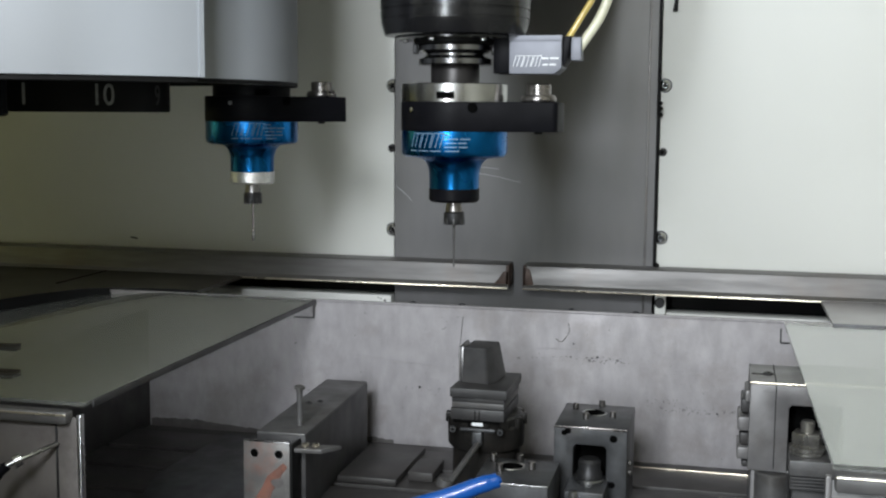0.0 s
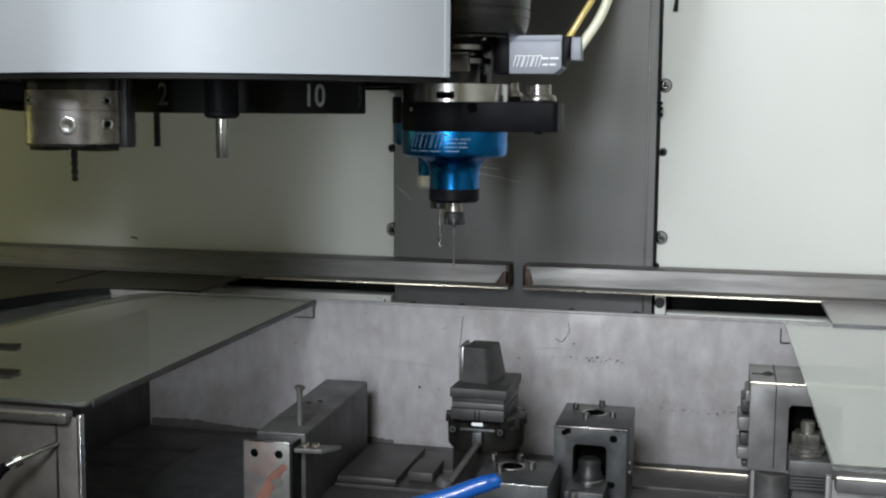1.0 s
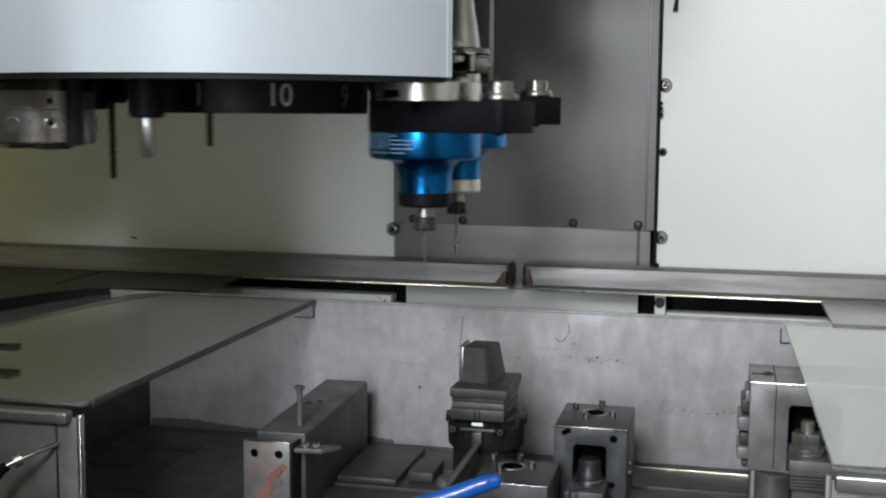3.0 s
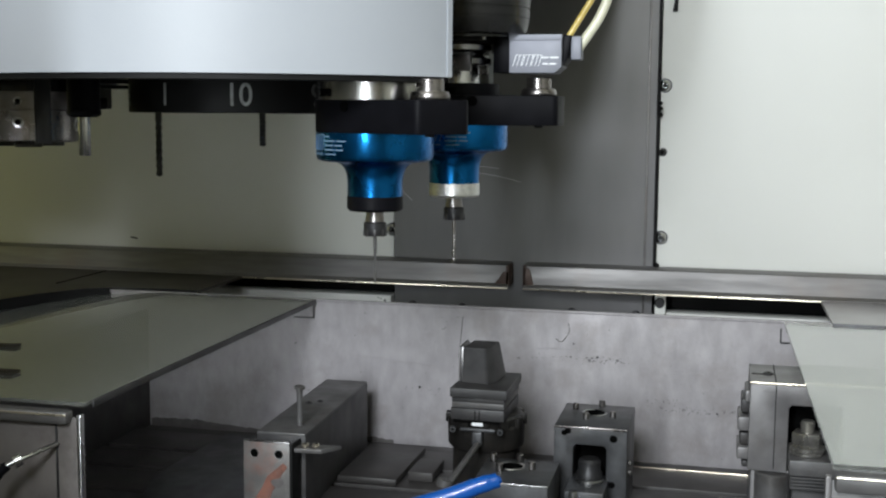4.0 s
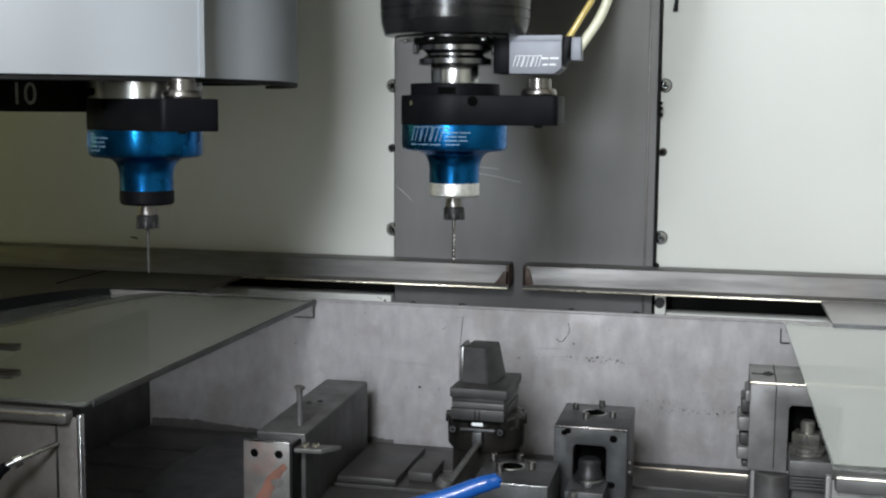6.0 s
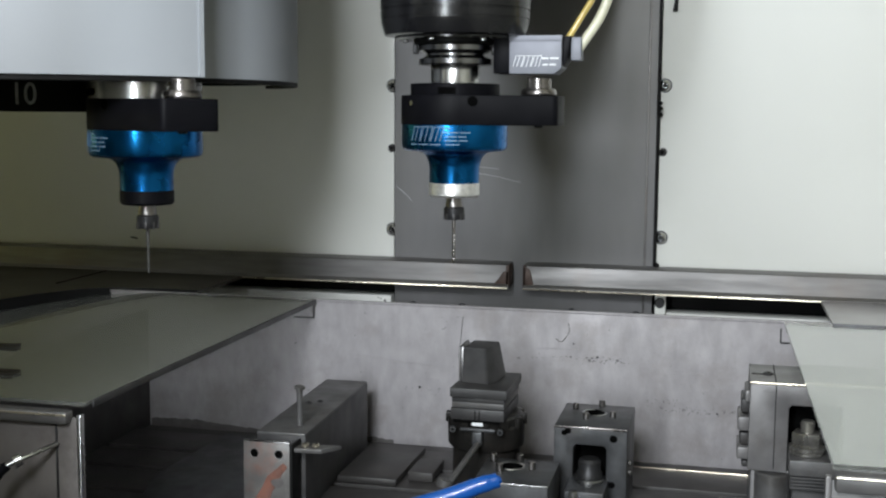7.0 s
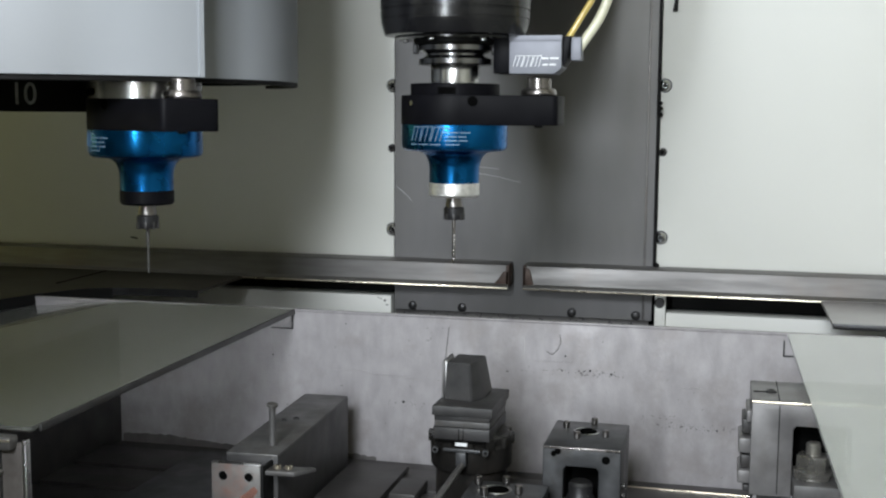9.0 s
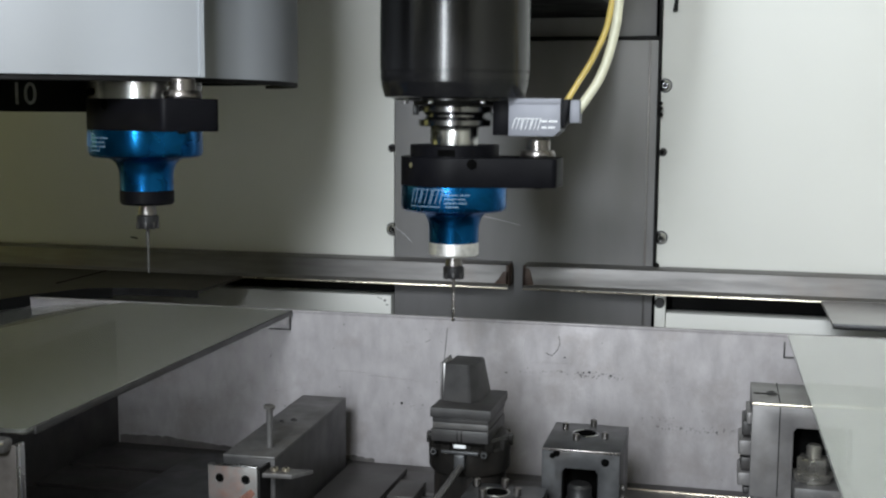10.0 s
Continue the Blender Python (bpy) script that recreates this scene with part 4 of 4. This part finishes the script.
    part("slide", box(-0.0255, 0.0255, -0.0345, 0.0380, 0.1260, 0.1310, 0.0008, rot), M_BLOCKD, v)
    part("step_plate", prism([(-0.0260, -0.040), (0.0285, -0.040), (0.0275, 0.040), (-0.0250, 0.040)], 0.1320, 0.1405, 0.0004, rot), M_BLOCKD, v, "dark grey step plate")
    part("neck", box(-0.0240, 0.0240, -0.034, 0.036, 0.1305, 0.1325, 0.0004, rot), M_HOLE, v)
    tb = bmesh.new()
    lo = [(-0.0215, -0.014), (0.0050, -0.018), (0.0125, -0.008), (0.0140, 0.030), (-0.0200, 0.030)]
    hi = [(-0.0195, -0.0125), (0.0020, -0.0155), (0.0072, -0.006), (0.0080, 0.026), (-0.0185, 0.026)]
    va, vb = [tb.verts.new((x, y, 0.1405)) for x, y in lo], [tb.verts.new((x, y, 0.1745)) for x, y in hi]
    tb.faces.new(va[::-1]), tb.faces.new(vb)
    for i in range(5):
        j = (i + 1) % 5
        tb.faces.new((va[i], va[j], vb[j], vb[i]))
    bmesh.ops.bevel(tb, geom=list(tb.edges), offset=0.0009, segments=2, affect="EDGES")
    tb.transform(rot)
    part("jaw", tb, M_BLOCKD, v, "tapered dark jaw block")
    part("jaw_rib", box(-0.0250, -0.0232, -0.010, 0.026, 0.1405, 0.1745, 0.0004, rot), M_JAW, v, "narrow jaw rib")
    part("jaw_strip", box(-0.0236, -0.0212, -0.006, 0.022, 0.1405, 0.1735, 0.0004, rot), M_PANEL2, v, "bright strip behind the rib")
    part("label_plate", box(-0.0045, 0.0065, -0.0405, -0.0388, 0.1052, 0.1084, 0.0005, rot), M_WHITE, v, "white plastic stop")
    part("lever", box(-0.023, 0.022, -0.0392, -0.0376, 0.1076, 0.1092, 0.0005, rot), M_HOLE, v)
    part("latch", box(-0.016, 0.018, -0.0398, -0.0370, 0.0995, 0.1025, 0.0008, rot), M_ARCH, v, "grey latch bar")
    for x in (-0.024, 0.022):
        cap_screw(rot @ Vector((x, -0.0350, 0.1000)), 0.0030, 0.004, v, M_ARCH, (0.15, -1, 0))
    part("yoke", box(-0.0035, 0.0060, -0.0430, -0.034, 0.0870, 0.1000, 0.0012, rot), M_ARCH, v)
    out.append(v)
    w = empty("wrench", "steel hook wrench with a blue vinyl grip", "wrench")
    part("shaft", tube([(0.0175, 0.0429, 0.0890), (0.0146, -0.0044, 0.0842), (0.0117, -0.0518, 0.0795)], 0.0031, 12), M_BLOCK, w, "grey steel straight rod")
    part("eye", lathe([(0.003, -0.003), (0.0072, -0.003), (0.0072, 0.003), (0.003, 0.003), (0.003, -0.003)], 24, along((0.0077, -0.0558, 0.0795), (0.2, 0.1, 1))), M_BLOCK, w)
    out.append(w)
    g = empty("pliers", "hand pliers with a rounded blue vinyl grip", "pliers")
    part("grip", tube([(0.0640, -0.100, 0.1010), (0.0610, -0.102, 0.1000), (0.048, -0.106, 0.0962), (0.028, -0.112, 0.0885), (0.000, -0.120, 0.0800), (-0.03, -0.128, 0.072)], [0.0036, 0.0064, 0.0070, 0.0072, 0.0072, 0.0072, 0.006], 18), M_BLUEGRIP, g, "glossy blue vinyl grip")
    part("jaw", tube([(-0.028, -0.127, 0.0725), (-0.045, -0.13, 0.066), (-0.06, -0.135, 0.06)], 0.004, 10), M_DARK, g)
    out.append(g)
    # low block with four pins
    k = empty("locating_block", "ground steel locating block with four dowel pins", "fixture block", group="locating blocks")
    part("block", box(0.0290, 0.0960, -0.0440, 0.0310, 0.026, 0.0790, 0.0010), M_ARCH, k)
    part("front_edge", box(0.0290, 0.0960, -0.0446, -0.0430, 0.0778, 0.0796, 0.0004), M_SATIN, k, "bright worn edge")
    for x, y in ((0.0360, 0.020), (0.0600, 0.0345 - 0.010), (0.0470, -0.008), (0.0745, 0.003)):
        part("dowel", cyl(0.0034, 0.0788, 0.0868, 18, 0.0008, Matrix.Translation((x, y, 0))), M_TOOL, k, "steel dowel pin")
    part("bore", lathe([(0.0105, 0.0792), (0.0122, 0.0800), (0.0128, 0.0792), (0.0105, 0.0792)], 32, Matrix.Translation((0.055, 0.008, 0))), M_SATIN, k)
    part("bore_floor", cyl(0.0105, 0.0786, 0.0793, 32, 0.0001, Matrix.Translation((0.055, 0.008, 0))), M_HOLE, k)
    out.append(k)
    # upright block with an arched window
    a = empty("arch_block", "grey steel block with an arched window and dowel pins", "fixture block", group="locating blocks")
    XZ = Matrix(((1, 0, 0, 0), (0, 0, 1, 0), (0, 1, 0, 0), (0, 0, 0, 1)))
    arch = [(0.0880, 0.026), (0.1060, 0.026), (0.1060, 0.0890), (0.1085, 0.0925), (0.1345, 0.0925), (0.1370, 0.0890), (0.1370, 0.026), (0.1560, 0.026), (0.1560, 0.1090), (0.0880, 0.1090)]
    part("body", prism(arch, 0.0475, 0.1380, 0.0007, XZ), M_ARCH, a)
    part("top_edge", box(0.0878, 0.1562, 0.0468, 0.0488, 0.1074, 0.1094, 0.0005), M_TOOL, a, "bright worn top edge")
    part("window_back", box(0.1058, 0.1372, 0.0800, 0.0820, 0.027, 0.0925, 0.0003), M_HOLE, a, "black sheet for the shade in the window recess")
    for x, y in ((0.100, 0.114), (0.1240, 0.132), (0.1140, 0.080), (0.1385, 0.091)):
        part("dowel", cyl(0.0030, 0.1085, 0.1152, 18, 0.0007, Matrix.Translation((x, y, 0))), M_TOOL, a, "steel dowel pin")
    part("bore", lathe([(0.0100, 0.1092), (0.0112, 0.1098), (0.0122, 0.1092), (0.0100, 0.1092)], 32, Matrix.Translation((0.1195, 0.104, 0))), M_SATIN, a)
    part("bore_floor", cyl(0.0100, 0.1084, 0.1094, 32, 0.0001, Matrix.Translation((0.1195, 0.104, 0))), M_HOLE, a)
    for x, z, rr in ((0.0975, 0.1030, 0.0026), (0.1010, 0.1053, 0.0030), (0.1432, 0.1000, 0.0036), (0.1425, 0.0560, 0.0032)):
        part("hole", cyl(rr, 0, 0.0004, 18, 0.0001, along((x, 0.0475, z), (0, -1, 0))), M_HOLE, a)
    for z in (0.064, 0.073):
        cap_screw((0.1560, 0.065, z), 0.0028, 0.0030, a, M_BLOCK, (1, 0, 0))
    out.append(a)
    s = empty("clamp_stack", "step clamp with hex nut and threaded stud", "clamp", group="stud clamps")
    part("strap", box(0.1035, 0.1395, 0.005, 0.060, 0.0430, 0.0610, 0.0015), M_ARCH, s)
    part("support", box(0.1060, 0.1370, 0.000, 0.040, 0.026, 0.0430, 0.001), M_BLOCKD, s)
    part("washer", cyl(0.0135, 0.0610, 0.0640, 28, 0.0006, Matrix.Translation((0.1225, 0.040, 0))), M_SATIN, s)
    part("nut", lathe([(0, 0.0640), (0.0122, 0.0640), (0.0122, 0.0690), (0.0105, 0.0715), (0.0105, 0.0800), (0.0085, 0.0825), (0, 0.0825)], 28, Matrix.Translation((0.1225, 0.040, 0))), M_DARK, s)
    st = part("stud", cyl(0.0042, 0.026, 0.0610, 18, 0.0008, Matrix.Translation((0.1120, 0.006, 0))), M_SATIN, s)
    for i in range(6):
        part("thread", lathe([(0.0042, -0.0006), (0.0050, 0), (0.0042, 0.0006)], 18, Matrix.Translation((0.1120, 0.006, 0.0480 + i * 0.0020))), M_SATIN, st)
    out.append(s)
    # tall block by the clear sheet
    t = empty("jaw_block", "tall grey steel jaw block with toothed side", "fixture block")
    outl = [(0.2630, 0.0900), (0.2960, 0.0900), (0.2960, 0.1465), (0.2985, 0.1495), (0.3385, 0.1495), (0.3410, 0.1465), (0.3410, 0.0900), (0.4000, 0.0900), (0.4000, 0.1680), (0.2630, 0.1680)]
    part("body", prism(outl, 0.0175, 0.0960, 0.0008, XZ), M_JAW, t)
    part("front_edge", box(0.2628, 0.4000, 0.0168, 0.0190, 0.1666, 0.1686, 0.0005), M_EDGE, t, "bright brassy worn edge")
    part("joint", box(0.2845, 0.2852, 0.0170, 0.0955, 0.092, 0.1683, 0.0002), M_HOLE, t)
    part("slot", box(0.2650, 0.2840, 0.0520, 0.0550, 0.1676, 0.1684, 0.0002), M_HOLE, t)
    cap_screw((0.2790, 0.0535, 0.1680), 0.0042, 0.0020, t, M_BLOCKD)
    part("recess_back", box(0.2955, 0.3415, 0.0500, 0.0520, 0.09, 0.146, 0.0003), M_HOLE, t)
    for i, (z0, z1, d) in enumerate(((0.150, 0.160, 0.004), (0.1395, 0.1515, 0.007), (0.1240, 0.1365, 0.0095), (0.1105, 0.1215, 0.0075), (0.0985, 0.1095, 0.0095), (0.0905, 0.0965, 0.005))):
        part("tooth", box(0.2630 - d, 0.2635, 0.018 + 0.004 * (i % 2), 0.060, z0, z1, 0.0015), M_BLOCKD if i % 2 else M_JAW, t)
    part("foot", box(0.2660, 0.40, 0.0230, 0.0960, 0.026, 0.0900, 0.0010), M_JAW, t)
    part("foot_nose", cyl(0.016, 0.026, 0.0880, 40, 0.001, Matrix.Translation((0.285, 0.026, 0))), M_BLOCK, t)
    out.append(t)
    c = empty("stud_clamp", "bright hex nut on a stepped clamp strap", "clamp", group="stud clamps")
    o = Matrix.Translation((0.3120, 0.015, 0.0055))
    part("strap", box(0.2965, 0.3400, -0.009, 0.046, 0.0950, 0.1085, 0.001), M_BLOCK, c)
    for i in range(4):
        part("step", box(0.2975, 0.3390, -0.009 - 0.0005 * i, 0.040, 0.0830 + i * 0.003, 0.0856 + i * 0.003, 0.0005), M_BLOCKD, c)
    part("support", box(0.300, 0.338, 0.000, 0.0225, 0.026, 0.0830, 0.001), M_BLOCKD, c)
    part("washer", cyl(0.0145, 0.1030, 0.1068, 32, 0.0010, o), M_NUT, c)
    n = part("nut", lathe([(0, 0.1068), (0.0150, 0.1068), (0.0150, 0.1100), (0.0128, 0.1110), (0, 0.1110)], 40, o), M_NUT, c)
    part("nut_hex", hexagon(0.0132, 0.1108, 0.1225, 0.0010, o @ pose(0, 0, 0, 0, 0, 12)), M_NUT, n)
    sd = part("stud", cyl(0.0056, 0.1200, 0.1325, 24, 0.0010, o), M_NUT, c)
    for i in range(4):
        part("thread", lathe([(0.0056, -0.0007), (0.0062, 0), (0.0056, 0.0007)], 20, o @ Matrix.Translation((0, 0, 0.1240 + i * 0.0020))), M_NUT, sd)
    out.append(c)
    # flat plates left of the clamp
    f = empty("flat_plate", "worn flat steel plate lying in the bath", "plate", group="flat plates")
    part("plate", prism([(-0.2922, -0.0594), (-0.1681, -0.0267), (-0.2640, 0.2114), (-0.3147, 0.2076), (-0.3216, 0.0516)], 0.0262, 0.0285, 0.0006), M_ARCH, f)
    out.append(f)
    f = empty("flat_plate", "oily flat steel plate lying on the table", "plate", group="flat plates")
    part("plate", box(-0.137, -0.075, 0.080, 0.200, 0.0265, 0.0330, 0.0008), M_FLOOR, f)
    out.append(f)
    f = empty("flat_plate", "small dark steel plate lying on the table", "plate", group="flat plates")
    part("plate", box(-0.0680, -0.042, 0.100, 0.150, 0.0265, 0.0360, 0.0008), M_FLOOR, f)
    out.append(f)
    return out


# ---- build ----
cabin()
wall_fittings()
bars_and_shelves()
COVER_UP, COVER_LOW = way_covers()
HEAD = spindle_head()
SPEEDER_A = speed_head("black")
SPEEDER_B = speed_head("silver")
CHANGER, SHUTTER, DRUM = carousel()
STORED = [(pin_holder(), -72.5), (boring_head(), -109), (drill_holder(0.0034, 0.3300, "black drill chuck with a long dark drill"), 180), (drill_holder(0.0036, 0.3610, "black drill chuck with a short dark drill"), 144)]
TABLE = [table(), bath(), *cover_sheets(), *fixtures()]

# ---- movement ----
AXIS = 0.001  # the spindle axis
SLIDE = [(0.0, -0.198), (0.1, -0.198), (0.2, -0.1951), (0.3, -0.1779), (0.4, -0.1565), (0.5, -0.1229), (0.6, -0.0912), (0.7, -0.0605), (0.8, -0.0320), (0.9, -0.0118), (1.0, -0.0017), (1.1, 0.0),
         (2.0, 0.0), (4.2, 0.0), (4.3, -0.0118), (4.4, -0.0329), (4.5, -0.0596), (4.6, -0.0926), (4.7, -0.1257), (4.8, -0.1561), (4.9, -0.1805), (5.0, -0.1965), (5.1, -0.1980), (5.2, -0.198), (10.0, -0.198)]
TRAVEL = 1.015
DOOR = [(0.0, 0), (0.2, 2), (0.3, 16), (0.4, 46), (0.5, 70), (0.6, 84), (0.7, 86), (4.4, 86), (4.5, 85), (4.6, 80), (4.7, 66), (4.8, 42), (4.9, 27), (5.0, 4), (5.1, 0), (10.0, 0)]
TURN = [(0.0, 0), (2.7, 0), (2.8, -2), (2.9, -8), (3.0, -18), (3.1, -28), (3.2, -34), (3.3, -36), (10.0, -36)]
LIFT = [(0.0, 0.0), (1.0, 0.0), (1.1, 0.0025), (1.2, 0.0103), (1.4, 0.0252), (1.6, 0.0400), (1.8, 0.0547), (2.0, 0.0693), (2.2, 0.0840), (2.4, 0.0985), (2.5, 0.1060), (2.6, 0.1110), (2.7, 0.1135), (2.8, 0.1140),
        (3.0, 0.1120), (3.1, 0.1070), (3.3, 0.0750), (3.5, 0.0400), (3.7, 0.0095), (3.8, 0.0032), (4.0, 0.0007), (4.2, 0.0), (9.1, 0.0), (9.2, -0.0002), (9.3, -0.0035), (9.4, -0.0105), (9.5, -0.0180), (9.6, -0.0253), (9.8, -0.0393), (10.0, -0.0532)]
LOW = [(0.0, 0.0), (1.8, 0.0), (1.9, 0.001), (2.0, 0.007), (2.2, 0.0217), (2.4, 0.0365), (2.5, 0.044), (2.6, 0.049), (2.7, 0.0515), (2.8, 0.052), (3.1, 0.045), (3.2, 0.031), (3.3, 0.013), (3.4, 0.001), (3.5, 0.0), (10.0, 0.0)]
BED = [(0.0, 0.0), (8.1, 0.0), (8.2, -0.003), (8.4, -0.0225), (8.5, -0.033), (8.7, -0.052), (8.9, -0.066), (9.0, -0.0695), (9.2, -0.0752), (9.4, -0.0762), (10.0, -0.0762)]


def value(rows, t):
    for (a, u), (b, v) in zip(rows, rows[1:]):
        if a <= t <= b:
            return u + (v - u) * (t - a) / (b - a)
    return rows[-1][1]


def pocket(angle, t, r=RP):
    """The pose of what sits in the pocket at that first angle."""
    a = angle + value(TURN, t)
    return Matrix.Translation((-0.001 - RP + value(SLIDE, t) * TRAVEL + r * math.cos(radians(a)), r * math.sin(radians(a)), 0)) @ pose(0, 0, 0, 0, 0, a)


def motions():
    walk(CHANGER, [(t, Matrix.Translation((AXIS - RP + s * TRAVEL, 0, 0))) for t, s in SLIDE])
    walk(SHUTTER, [(t, pose(0, 0, 0, 0, 0, a)) for t, a in DOOR])
    walk(DRUM, [(t, pose(0, 0, 0, 0, 0, a)) for t, a in TURN])
    walk(HEAD, [(t, Matrix.Translation((AXIS, 0, z))) for t, z in LIFT])
    walk(COVER_UP, [(t, Matrix.Translation((0, 0.424, z))) for t, z in LIFT])
    walk(COVER_LOW, [(t, Matrix.Translation((0, 0.434, z))) for t, z in LOW])
    times = sorted({t for rows in (SLIDE, TURN) for t, _ in rows} | {1.3})
    for ob, angle in STORED:
        walk(ob, [(t, pocket(angle, t, 0.192 if angle < 0 else 0.178)) for t in times])
    # the first tool leaves the spindle with the changer, the second comes into it
    walk(SPEEDER_A, [(t, pocket(0, t) @ pose(0, 0, 0, 0, 0, -8 - value(TURN, t) / 12) if t >= 2.0 else pose(AXIS, 0, 0)) for t in times])
    later = [t for t in times if t <= 3.3] + [t for t, _ in LIFT if t > 3.3]
    walk(SPEEDER_B, [(t, pocket(36, t) if t <= 3.3 else pose(AXIS, 0, min(0.0, value(LIFT, t)))) for t in later])
    for ob in TABLE:
        base = ob.matrix_basis.copy()
        walk(ob, [(t, Matrix.Translation((0, y, 0)) @ base) for t, y in BED])


motions()
